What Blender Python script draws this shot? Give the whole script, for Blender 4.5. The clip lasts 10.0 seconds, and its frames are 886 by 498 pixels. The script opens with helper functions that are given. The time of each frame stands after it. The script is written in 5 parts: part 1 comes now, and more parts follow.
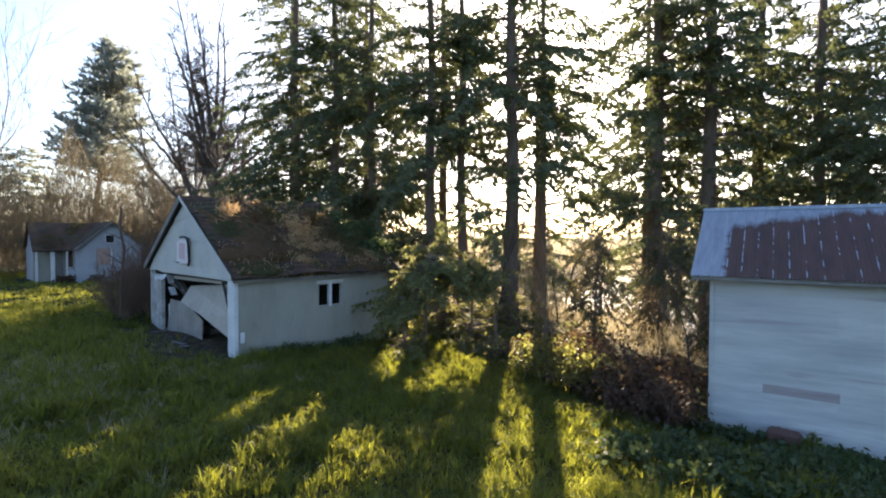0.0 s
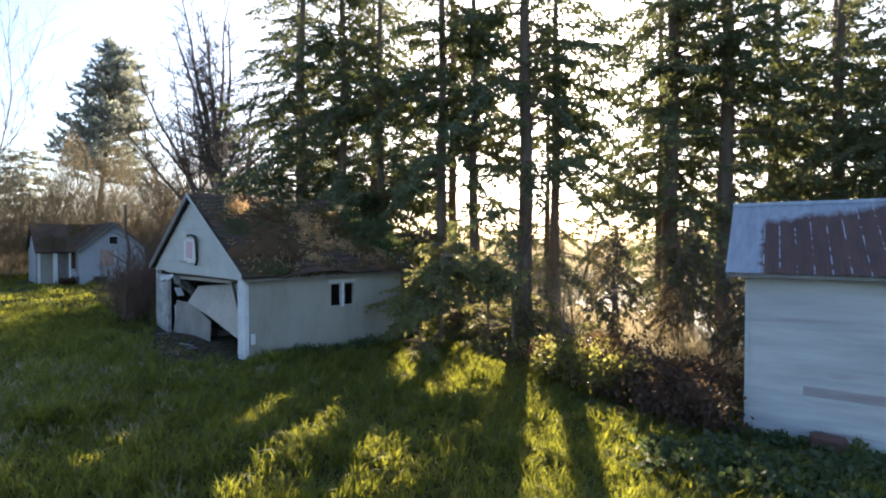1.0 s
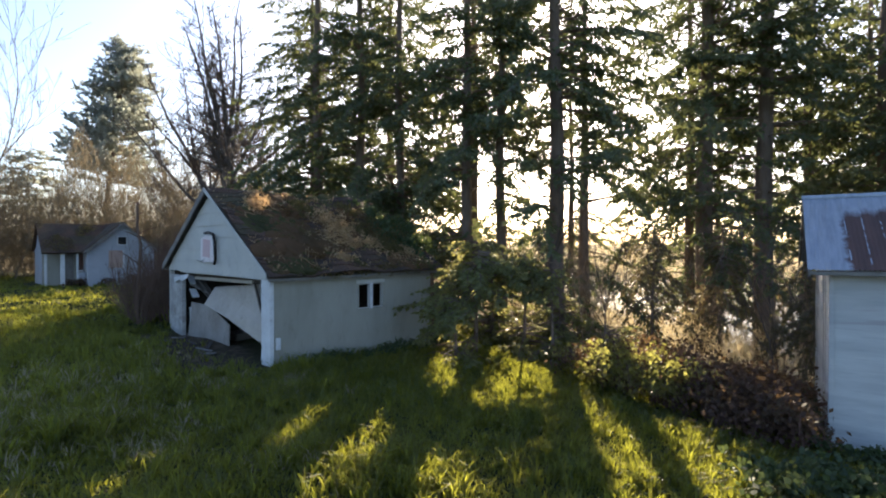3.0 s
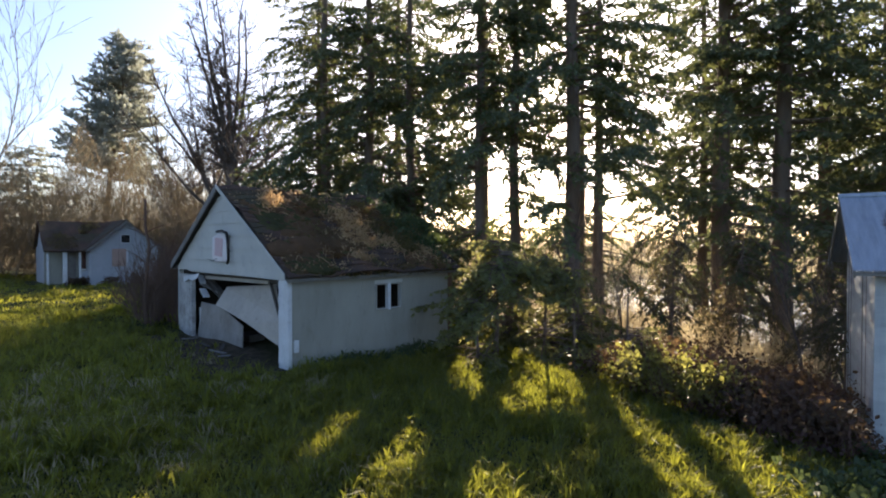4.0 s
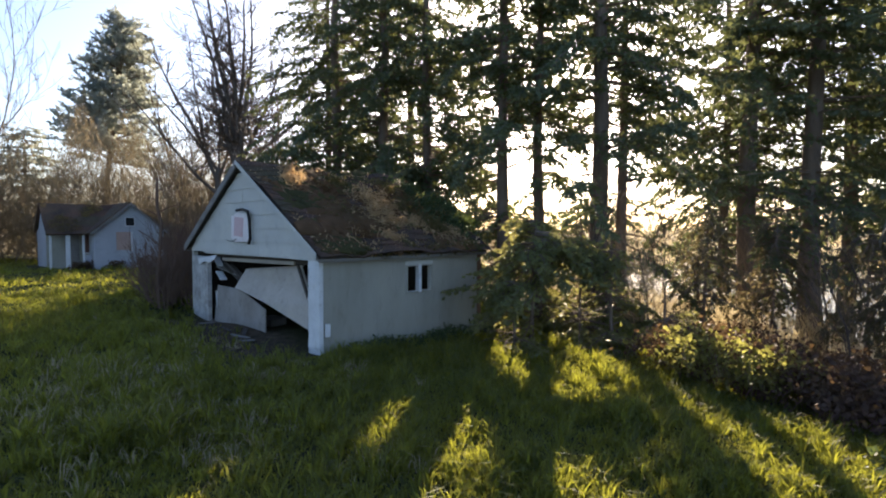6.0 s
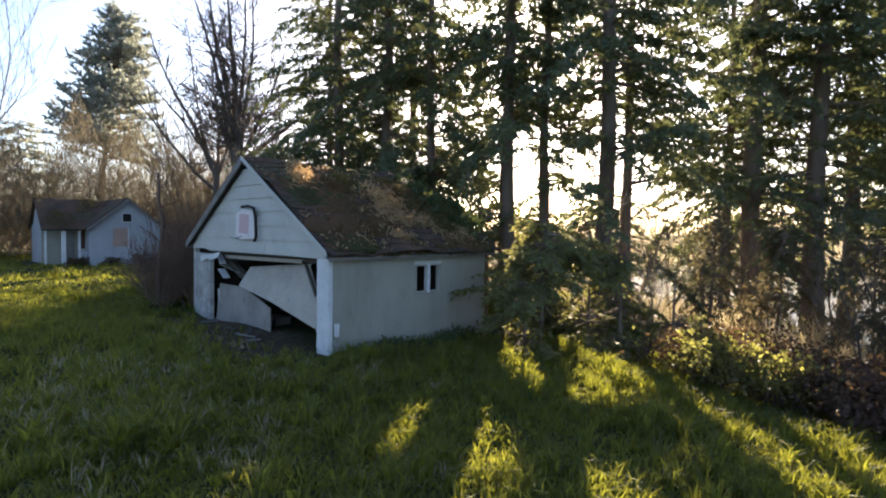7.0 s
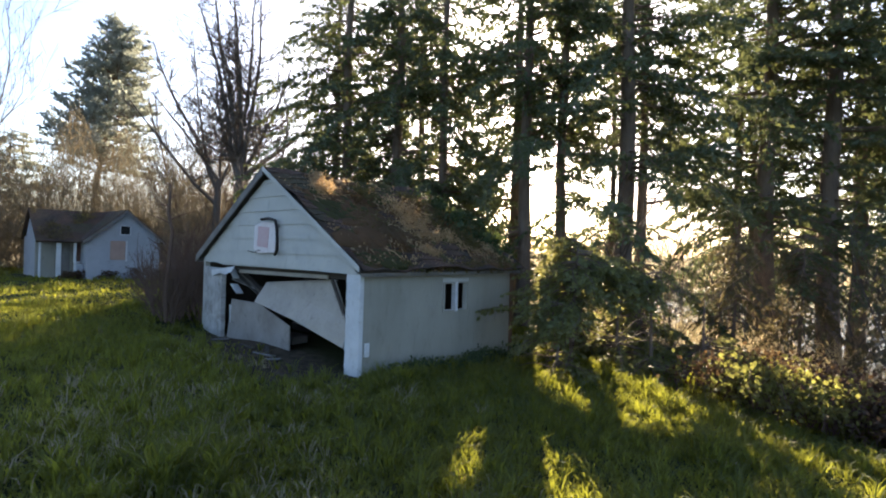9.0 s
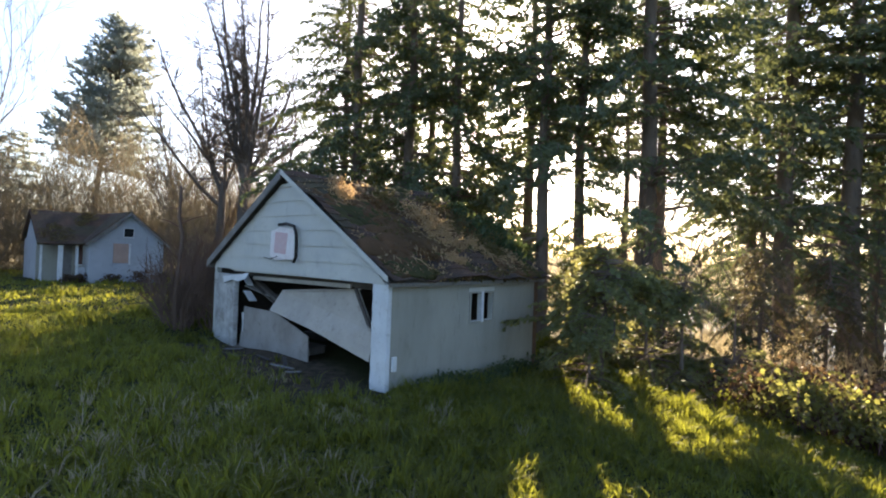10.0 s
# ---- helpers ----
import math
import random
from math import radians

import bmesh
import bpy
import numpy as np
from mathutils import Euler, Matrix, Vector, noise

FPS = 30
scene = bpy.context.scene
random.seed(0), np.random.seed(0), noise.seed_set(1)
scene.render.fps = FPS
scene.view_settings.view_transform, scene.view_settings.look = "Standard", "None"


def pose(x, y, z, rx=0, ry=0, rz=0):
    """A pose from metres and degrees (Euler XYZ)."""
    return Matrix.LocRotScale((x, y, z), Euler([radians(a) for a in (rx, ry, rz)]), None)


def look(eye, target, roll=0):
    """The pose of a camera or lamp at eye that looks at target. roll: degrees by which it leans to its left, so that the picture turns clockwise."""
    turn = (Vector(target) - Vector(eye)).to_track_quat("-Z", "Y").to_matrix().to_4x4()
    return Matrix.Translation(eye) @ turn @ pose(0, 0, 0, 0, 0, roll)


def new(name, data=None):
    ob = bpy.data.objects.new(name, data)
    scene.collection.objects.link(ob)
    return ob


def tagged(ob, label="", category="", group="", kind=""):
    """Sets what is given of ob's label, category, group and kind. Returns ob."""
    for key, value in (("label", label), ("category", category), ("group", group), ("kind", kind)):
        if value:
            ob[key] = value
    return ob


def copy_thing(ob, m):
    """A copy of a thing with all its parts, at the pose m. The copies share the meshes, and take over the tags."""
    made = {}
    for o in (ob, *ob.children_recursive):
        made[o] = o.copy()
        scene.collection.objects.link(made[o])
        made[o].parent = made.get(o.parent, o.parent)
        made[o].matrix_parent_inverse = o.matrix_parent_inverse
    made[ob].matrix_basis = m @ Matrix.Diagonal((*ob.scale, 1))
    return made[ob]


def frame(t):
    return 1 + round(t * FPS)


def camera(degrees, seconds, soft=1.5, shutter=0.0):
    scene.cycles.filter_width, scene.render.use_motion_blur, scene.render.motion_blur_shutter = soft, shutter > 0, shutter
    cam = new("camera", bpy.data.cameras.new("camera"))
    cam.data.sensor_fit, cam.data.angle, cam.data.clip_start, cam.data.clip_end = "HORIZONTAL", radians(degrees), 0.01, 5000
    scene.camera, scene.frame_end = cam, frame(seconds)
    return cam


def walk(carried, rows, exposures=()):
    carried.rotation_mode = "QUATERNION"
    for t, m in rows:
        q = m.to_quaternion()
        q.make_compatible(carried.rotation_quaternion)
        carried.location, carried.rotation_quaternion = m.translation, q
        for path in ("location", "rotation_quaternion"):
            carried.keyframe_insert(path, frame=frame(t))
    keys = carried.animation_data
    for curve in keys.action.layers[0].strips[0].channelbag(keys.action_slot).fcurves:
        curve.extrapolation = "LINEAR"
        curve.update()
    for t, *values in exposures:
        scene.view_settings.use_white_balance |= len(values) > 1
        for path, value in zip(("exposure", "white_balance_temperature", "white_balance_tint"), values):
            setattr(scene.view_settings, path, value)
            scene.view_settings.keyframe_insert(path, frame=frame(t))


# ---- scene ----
cam = camera(84.0, 10.0, soft=2.0)
# seconds, eye, target, roll
PATH = [
    (0, (14.128, -5.786, 3.489), (12.722, -4.364, 3.441), 0.1),
    (0.5, (13.779, -5.776, 3.434), (12.372, -4.355, 3.389), -0.1),
    (1, (13.409, -5.748, 3.302), (12.0, -4.329, 3.269), 0.0),
    (1.5, (13.035, -5.723, 3.224), (11.623, -4.306, 3.199), 0.1),
    (2, (12.648, -5.703, 3.177), (11.234, -4.288, 3.156), 0.1),
    (2.5, (12.327, -5.635, 3.125), (10.908, -4.226, 3.105), -0.1),
    (4, (11.205, -5.831, 3.159), (9.793, -4.415, 3.13), -0.0),
    (4.5, (10.902, -5.901, 3.166), (9.493, -4.483, 3.122), -0.1),
    (5, (10.583, -5.943, 3.042), (9.176, -4.522, 2.988), -0.1),
    (5.5, (10.291, -6.001, 2.974), (8.887, -4.578, 2.905), -0.2),
    (6, (9.984, -6.061, 2.938), (8.584, -4.635, 2.858), 0.1),
    (7.5, (9.394, -6.316, 2.839), (8.019, -4.864, 2.777), 1.2),
    (8, (9.238, -6.446, 2.767), (7.874, -4.984, 2.729), 1.4),
    (8.5, (8.922, -6.539, 2.775), (7.566, -5.069, 2.758), 1.6),
    (9, (8.441, -6.585, 2.79), (7.09, -5.11, 2.794), 1.7),
    (9.5, (8.023, -6.602, 2.789), (6.675, -5.125, 2.807), 1.9),
    (10, (7.556, -6.692, 2.902), (6.214, -5.21, 2.917), 2.1),
]
walk(cam, [(t, look(eye, target, roll)) for t, eye, target, roll in PATH],
     exposures=[(0, 2.0, 6200, 15), (2.5, 1.93, 6200, 15), (4.0, 1.61, 6180, 18), (5.0, 1.52, 6160, 19), (5.5, 1.86, 6200, 18), (6.0, 1.74, 6250, 17), (7.5, 1.93, 6280, 16), (9.0, 1.94, 6300, 15), (10, 2.08, 6300, 15)])


# ---- world, sun and exposure ----
SUN_AZ, SUN_EL = 33.9, 20.1          # degrees anticlockwise from +y, degrees up
world = bpy.data.worlds.new("sky_world")
scene.world = world
world.use_nodes = True
wn = world.node_tree
wn.nodes.clear()
sky = wn.nodes.new("ShaderNodeTexSky")
sky.sky_type, sky.sun_disc = "NISHITA", False
sky.sun_elevation, sky.sun_rotation = radians(SUN_EL), radians(-SUN_AZ)
sky.air_density, sky.dust_density, sky.ozone_density = 1.0, 2.0, 2.5
wb = wn.nodes.new("ShaderNodeBackground")
wb.inputs["Strength"].default_value = 0.095
wo = wn.nodes.new("ShaderNodeOutputWorld")
wn.links.new(sky.outputs[0], wb.inputs["Color"])
wn.links.new(wb.outputs[0], wo.inputs["Surface"])
sun_way = Vector((-math.sin(radians(SUN_AZ)) * math.cos(radians(SUN_EL)), math.cos(radians(SUN_AZ)) * math.cos(radians(SUN_EL)), math.sin(radians(SUN_EL))))
sun_data = bpy.data.lights.new("sun", "SUN")
sun_data.energy, sun_data.angle, sun_data.color = 5.0, radians(0.5), (1.0, 0.83, 0.56)
sun = new("sun", sun_data)
sun.matrix_world = look(sun_way * 60, (0, 0, 0))


# ---- materials ----
def node_material(name):
    m = bpy.data.materials.new(name)
    m.use_nodes = True
    nt = m.node_tree
    return m, nt, nt.nodes["Principled BSDF"], nt.nodes["Material Output"]


def mapped(nt, scale, stretch=(1, 1, 1)):
    tc = nt.nodes.new("ShaderNodeTexCoord")
    mp = nt.nodes.new("ShaderNodeMapping")
    mp.inputs["Scale"].default_value = [scale * s for s in stretch]
    nt.links.new(tc.outputs["Object"], mp.inputs["Vector"])
    return mp.outputs[0]


def noise_fac(nt, scale, stretch=(1, 1, 1), detail=6.0, rough=0.6, lo=0.3, hi=0.7, distort=0.0):
    n = nt.nodes.new("ShaderNodeTexNoise")
    n.inputs["Scale"].default_value = 1.0
    n.inputs["Detail"].default_value = detail
    n.inputs["Roughness"].default_value = rough
    n.inputs["Distortion"].default_value = distort
    nt.links.new(mapped(nt, scale, stretch), n.inputs["Vector"])
    r = nt.nodes.new("ShaderNodeMapRange")
    r.inputs["From Min"].default_value, r.inputs["From Max"].default_value = lo, hi
    nt.links.new(n.outputs["Fac"], r.inputs["Value"])
    return r.outputs[0]


def mixed(nt, fac, a, b):
    mx = nt.nodes.new("ShaderNodeMix")
    mx.data_type = "RGBA"
    for key, v in (("Factor", fac), ("A", a), ("B", b)):
        sock = [s for s in mx.inputs if s.name == key and (s.type == "RGBA" or key == "Factor")][0]
        if key == "Factor":
            sock = mx.inputs[0]
        if isinstance(v, (tuple, list)):
            sock.default_value = (*v, 1.0)
        elif isinstance(v, (int, float)):
            sock.default_value = v
        else:
            nt.links.new(v, sock)
    return mx.outputs[2]


def times(nt, a, b):
    m = nt.nodes.new("ShaderNodeMath")
    m.operation = "MULTIPLY"
    for i, v in enumerate((a, b)):
        if isinstance(v, (int, float)):
            m.inputs[i].default_value = v
        else:
            nt.links.new(v, m.inputs[i])
    return m.outputs[0]


def piece_random(nt, lo, hi):
    info = nt.nodes.new("ShaderNodeObjectInfo")
    r = nt.nodes.new("ShaderNodeMapRange")
    r.inputs["To Min"].default_value, r.inputs["To Max"].default_value = lo, hi
    nt.links.new(info.outputs["Random"], r.inputs["Value"])
    return r.outputs[0]


def island_random(nt):
    g = nt.nodes.new("ShaderNodeNewGeometry")
    return g.outputs["Random Per Island"]


def bump(nt, bsdf, height, strength, distance=0.02):
    b = nt.nodes.new("ShaderNodeBump")
    b.inputs["Strength"].default_value, b.inputs["Distance"].default_value = strength, distance
    nt.links.new(height, b.inputs["Height"])
    nt.links.new(b.outputs[0], bsdf.inputs["Normal"])


def weathered(name, base, dark, stain, scale=3.0, stretch=(1, 1, 1), rough=0.8, grain=40.0, strength=0.3, metal=0.0, amount=0.7, rand=0.0):
    """A painted or bare surface: two tones at large scale, stains, fine grain and relief."""
    m, nt, b, out = node_material(name)
    big = noise_fac(nt, scale, stretch, 5, 0.65, 0.35, 0.7)
    c = mixed(nt, times(nt, big, amount), base, dark)
    mid = noise_fac(nt, scale * 3.7, stretch, 8, 0.7, 0.55, 0.75, 0.6)
    c = mixed(nt, times(nt, mid, 0.75), c, stain)
    fine = noise_fac(nt, grain, stretch, 4, 0.6, 0.2, 0.8)
    c = mixed(nt, times(nt, fine, 0.22), c, dark)
    if rand:
        c = mixed(nt, piece_random(nt, 0.0, rand), c, dark)
    nt.links.new(c, b.inputs["Base Color"])
    b.inputs["Roughness"].default_value = rough
    b.inputs["Metallic"].default_value = metal
    bump(nt, b, fine, strength)
    return m


def leafy(name, a, b_, glow, share=0.5, rough=0.55, scale=0.8):
    """Leaves, needles and grass: varied by clump and by blade, letting light through."""
    m, nt, b, out = node_material(name)
    c = mixed(nt, noise_fac(nt, scale, detail=3, lo=0.35, hi=0.65), a, b_)
    c = mixed(nt, times(nt, island_random(nt), 0.6), c, b_)
    nt.links.new(c, b.inputs["Base Color"])
    b.inputs["Roughness"].default_value = rough
    b.inputs["Specular IOR Level"].default_value = 0.25
    tr = nt.nodes.new("ShaderNodeBsdfTranslucent")
    g = mixed(nt, times(nt, island_random(nt), 0.5), glow, a)
    nt.links.new(g, tr.inputs["Color"])
    mx = nt.nodes.new("ShaderNodeMixShader")
    mx.inputs[0].default_value = share
    nt.links.new(b.outputs[0], mx.inputs[1])
    nt.links.new(tr.outputs[0], mx.inputs[2])
    nt.links.new(mx.outputs[0], out.inputs["Surface"])
    return m


WHITE = weathered("weathered_white_siding", (0.58, 0.555, 0.495), (0.42, 0.415, 0.39), (0.32, 0.3, 0.265), 0.9, (1, 1, 1), 0.75, 30, 0.25, rand=0.25)
SIDE = weathered("grey_painted_shingles", (0.36, 0.34, 0.285), (0.275, 0.26, 0.215), (0.2, 0.185, 0.145), 0.9, (1, 1.6, 0.5), 0.8, 30, 0.3, amount=0.9, rand=0.3)
TRIM = weathered("white_trim_paint", (0.7, 0.7, 0.7), (0.5, 0.5, 0.5), (0.3, 0.28, 0.25), 2.0, (1, 1, 1), 0.65, 30, 0.2)
DOORPAINT = weathered("dirty_cream_door_paint", (0.44, 0.39, 0.33), (0.3, 0.265, 0.225), (0.14, 0.12, 0.1), 1.6, (1, 1, 1), 0.6, 30, 0.2)
DIRTY = weathered("stained_white_boards", (0.56, 0.55, 0.53), (0.22, 0.2, 0.18), (0.04, 0.035, 0.03), 2.1, (1, 1, 1), 0.8, 26, 0.35, amount=1.0)
# brown that carries a warm glare in its colour
GLAREBROWN = weathered("glare_brown_board", (0.2, 0.11, 0.06), (0.11, 0.065, 0.04), (0.05, 0.035, 0.025), 2.5, (1, 1, 1), 0.9, 40, 0.5)
STAINED = weathered("stained_door_paint", (0.33, 0.3, 0.27), (0.2, 0.175, 0.155), (0.09, 0.075, 0.065), 0.9, (1, 1, 1), 0.75, 26, 0.3, amount=1.0)
GREYWOOD = weathered("weathered_grey_wood", (0.26, 0.24, 0.22), (0.12, 0.105, 0.09), (0.07, 0.06, 0.05), 2.5, (1, 1, 1), 0.85, 45, 0.5)
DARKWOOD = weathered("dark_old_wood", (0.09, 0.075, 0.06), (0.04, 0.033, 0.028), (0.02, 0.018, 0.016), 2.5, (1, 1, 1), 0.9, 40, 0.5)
BLUEWALL = weathered("faded_blue_grey_siding", (0.43, 0.44, 0.47), (0.32, 0.33, 0.36), (0.2, 0.2, 0.2), 0.9, (1, 1, 1), 0.8, 25, 0.25)
RED = weathered("faded_red_board", (0.46, 0.31, 0.25), (0.36, 0.24, 0.2), (0.5, 0.42, 0.36), 2.2, (1, 1, 1), 0.85, 30, 0.3)
BLACK = weathered("black_iron", (0.02, 0.02, 0.022), (0.035, 0.025, 0.02), (0.05, 0.03, 0.02), 5, (1, 1, 1), 0.55, 40, 0.2, 0.6)
BACKBOARD = weathered("pale_pink_board", (0.8, 0.74, 0.72), (0.7, 0.6, 0.58), (0.5, 0.4, 0.37), 1.8, (1, 1, 1), 0.7, 30, 0.2)
CONCRETE = weathered("old_concrete", (0.2, 0.165, 0.13), (0.12, 0.1, 0.08), (0.1, 0.09, 0.07), 1.6, (1, 1, 1), 0.9, 30, 0.5)
BARE = weathered("bare_pinkish_board", (0.42, 0.37, 0.365), (0.31, 0.26, 0.255), (0.56, 0.55, 0.53), 1.6, (0.5, 1, 7), 0.85, 30, 0.4, amount=1.0)
PINK = weathered("faded_pink_paint", (0.62, 0.38, 0.38), (0.6, 0.45, 0.44), (0.7, 0.6, 0.58), 2.5, (1, 1, 1), 0.7, 30, 0.2)
# near-black stands in for the darkness behind the attic window
VOID = weathered("unlit_room_black", (0.012, 0.012, 0.013), (0.008, 0.008, 0.008), (0.02, 0.018, 0.016), 3, (1, 1, 1), 0.95, 20, 0.2)
THICKET = leafy("tan_brown_thicket_wood", (0.23, 0.19, 0.13), (0.16, 0.135, 0.095), (0.27, 0.22, 0.14), 0.3, 0.8, 0.5)
BRICK = weathered("dark_red_brick", (0.16, 0.08, 0.06), (0.09, 0.05, 0.04), (0.05, 0.035, 0.03), 3, (1, 1, 1), 0.9, 40, 0.5, rand=0.4)
BARK = weathered("rough_conifer_bark", (0.21, 0.155, 0.115), (0.12, 0.09, 0.07), (0.06, 0.048, 0.038), 2.2, (3, 3, 0.6), 0.95, 14, 0.9)
TWIG = weathered("bare_grey_brown_twigs", (0.12, 0.095, 0.078), (0.085, 0.068, 0.055), (0.055, 0.044, 0.036), 1.2, (1, 1, 1), 0.9, 20, 0.4)
NEEDLE = leafy("fir_needles", (0.075, 0.105, 0.07), (0.1, 0.12, 0.065), (0.28, 0.3, 0.1), 0.33)
# needle tones lightened to put distance haze into the colour
PINE = leafy("haze_pale_pine_needles", (0.25, 0.28, 0.26), (0.29, 0.31, 0.27), (0.46, 0.48, 0.38), 0.48)
YOUNG = leafy("young_spruce_needles", (0.1, 0.13, 0.065), (0.14, 0.15, 0.07), (0.5, 0.46, 0.14), 0.45)
WITHERED = leafy("withered_spruce_needles", (0.11, 0.095, 0.065), (0.085, 0.09, 0.05), (0.3, 0.24, 0.11), 0.4)
# dry brush made paler than BRUSH, as haze over the river would
REED = leafy("haze_pale_dry_brush", (0.55, 0.46, 0.29), (0.45, 0.37, 0.23), (0.72, 0.6, 0.36), 0.45, 0.8, 0.5)
GRASS = leafy("spring_grass", (0.036, 0.053, 0.021), (0.05, 0.06, 0.026), (0.74, 0.75, 0.075), 0.37, 0.6, 0.35)
DRY = leafy("dry_pale_grass", (0.48, 0.4, 0.26), (0.35, 0.29, 0.18), (0.5, 0.41, 0.22), 0.35)
BRAMBLE = leafy("bramble_leaves", (0.07, 0.085, 0.035), (0.09, 0.07, 0.035), (0.62, 0.6, 0.14), 0.46)
RUSTLEAF = leafy("red_brown_bramble_leaves", (0.05, 0.045, 0.028), (0.085, 0.045, 0.036), (0.26, 0.16, 0.07), 0.34)
FERN = leafy("olive_fern_fronds", (0.06, 0.058, 0.025), (0.1, 0.075, 0.035), (0.4, 0.33, 0.1), 0.4)
LITTER = leafy("orange_leaf_litter", (0.3, 0.17, 0.08), (0.5, 0.37, 0.21), (0.75, 0.52, 0.26), 0.45)
MOSSY = leafy("cushion_moss", (0.05, 0.042, 0.02), (0.15, 0.08, 0.04), (0.45, 0.27, 0.1), 0.3, 0.9, 1.0)
OLIVEMOSS = leafy("olive_cushion_moss", (0.04, 0.045, 0.018), (0.075, 0.07, 0.025), (0.3, 0.28, 0.07), 0.3, 0.9, 1.0)
BRUSH = leafy("sunlit_brown_twigs", (0.21, 0.175, 0.115), (0.15, 0.125, 0.085), (0.26, 0.21, 0.13), 0.3, 0.8, 0.5)
WEED = leafy("weed_leaves", (0.045, 0.075, 0.03), (0.06, 0.08, 0.04), (0.2, 0.25, 0.06), 0.3)
BANK = weathered("tan_dry_brush", (0.36, 0.27, 0.17), (0.22, 0.16, 0.1), (0.12, 0.08, 0.05), 0.8, (1, 1, 1), 0.9, 20, 0.3)
SHRUB = weathered("dark_brown_stems", (0.15, 0.095, 0.068), (0.105, 0.066, 0.048), (0.065, 0.045, 0.034), 1.5, (1, 1, 1), 0.9, 20, 0.3)
CANE = weathered("red_brown_canes", (0.16, 0.08, 0.055), (0.1, 0.055, 0.04), (0.06, 0.04, 0.03), 2, (1, 1, 1), 0.8, 20, 0.3)


def ground_material():
    m, nt, b, out = node_material("grassy_soil")
    c = mixed(nt, noise_fac(nt, 0.35, lo=0.4, hi=0.6), (0.05, 0.064, 0.022), (0.064, 0.064, 0.028))
    c = mixed(nt, times(nt, noise_fac(nt, 3.0, lo=0.5, hi=0.75), 0.7), c, (0.1, 0.085, 0.05))
    # bare trodden dirt before the garage doors
    tc = nt.nodes.new("ShaderNodeTexCoord")
    mp = nt.nodes.new("ShaderNodeMapping")
    mp.inputs["Location"].default_value, mp.inputs["Scale"].default_value = (0.95, 0.5, 0.0), (0.25, 0.62, 0.0)
    nt.links.new(tc.outputs["Object"], mp.inputs["Vector"])
    ln = nt.nodes.new("ShaderNodeVectorMath")
    ln.operation = "LENGTH"
    nt.links.new(mp.outputs[0], ln.inputs[0])
    r = nt.nodes.new("ShaderNodeMapRange")
    r.inputs["From Min"].default_value, r.inputs["From Max"].default_value = 1.15, 0.75
    nt.links.new(ln.outputs["Value"], r.inputs["Value"])
    c = mixed(nt, r.outputs[0], c, mixed(nt, noise_fac(nt, 5.0, lo=0.4, hi=0.65), (0.13, 0.095, 0.07), (0.05, 0.04, 0.03)))
    # last year's dead grass covers the river bank behind the firs
    sp = nt.nodes.new("ShaderNodeSeparateXYZ")
    nt.links.new(tc.outputs["Object"], sp.inputs[0])
    bank = nt.nodes.new("ShaderNodeMath")
    bank.operation = "MULTIPLY_ADD"
    bank.inputs[1].default_value = -0.3
    nt.links.new(sp.outputs["X"], bank.inputs[0])
    nt.links.new(sp.outputs["Y"], bank.inputs[2])
    br = nt.nodes.new("ShaderNodeMapRange")
    br.inputs["From Min"].default_value, br.inputs["From Max"].default_value = 9.5, 13.0
    nt.links.new(bank.outputs[0], br.inputs["Value"])
    c = mixed(nt, times(nt, br.outputs[0], 0.9), c, mixed(nt, noise_fac(nt, 1.3, lo=0.35, hi=0.65), (0.33, 0.26, 0.16), (0.2, 0.16, 0.09)))
    f = noise_fac(nt, 25, lo=0.2, hi=0.8)
    c = mixed(nt, times(nt, f, 0.4), c, (0.042, 0.047, 0.016))
    nt.links.new(c, b.inputs["Base Color"])
    b.inputs["Roughness"].default_value = 0.95
    b.inputs["Specular IOR Level"].default_value = 0.08
    bump(nt, b, f, 0.8, 0.05)
    return m


def moss_roof_material():
    m, nt, b, out = node_material("mossy_shingles")
    c = mixed(nt, noise_fac(nt, 1.1, lo=0.38, hi=0.62), (0.12, 0.062, 0.038), (0.05, 0.032, 0.022))
    c = mixed(nt, times(nt, noise_fac(nt, 0.9, (1, 0.6, 1), lo=0.5, hi=0.66, distort=0.8), 0.85), c, (0.075, 0.07, 0.03))
    c = mixed(nt, times(nt, noise_fac(nt, 3.4, (0.7, 2.0, 1), lo=0.58, hi=0.7, distort=1.2), 0.6), c, (0.2, 0.12, 0.065))
    c = mixed(nt, piece_random(nt, 0.0, 0.35), c, (0.03, 0.022, 0.018))
    f = noise_fac(nt, 22, lo=0.2, hi=0.8)
    nt.links.new(c, b.inputs["Base Color"])
    b.inputs["Roughness"].default_value = 0.95
    bump(nt, b, f, 0.9, 0.04)
    return m


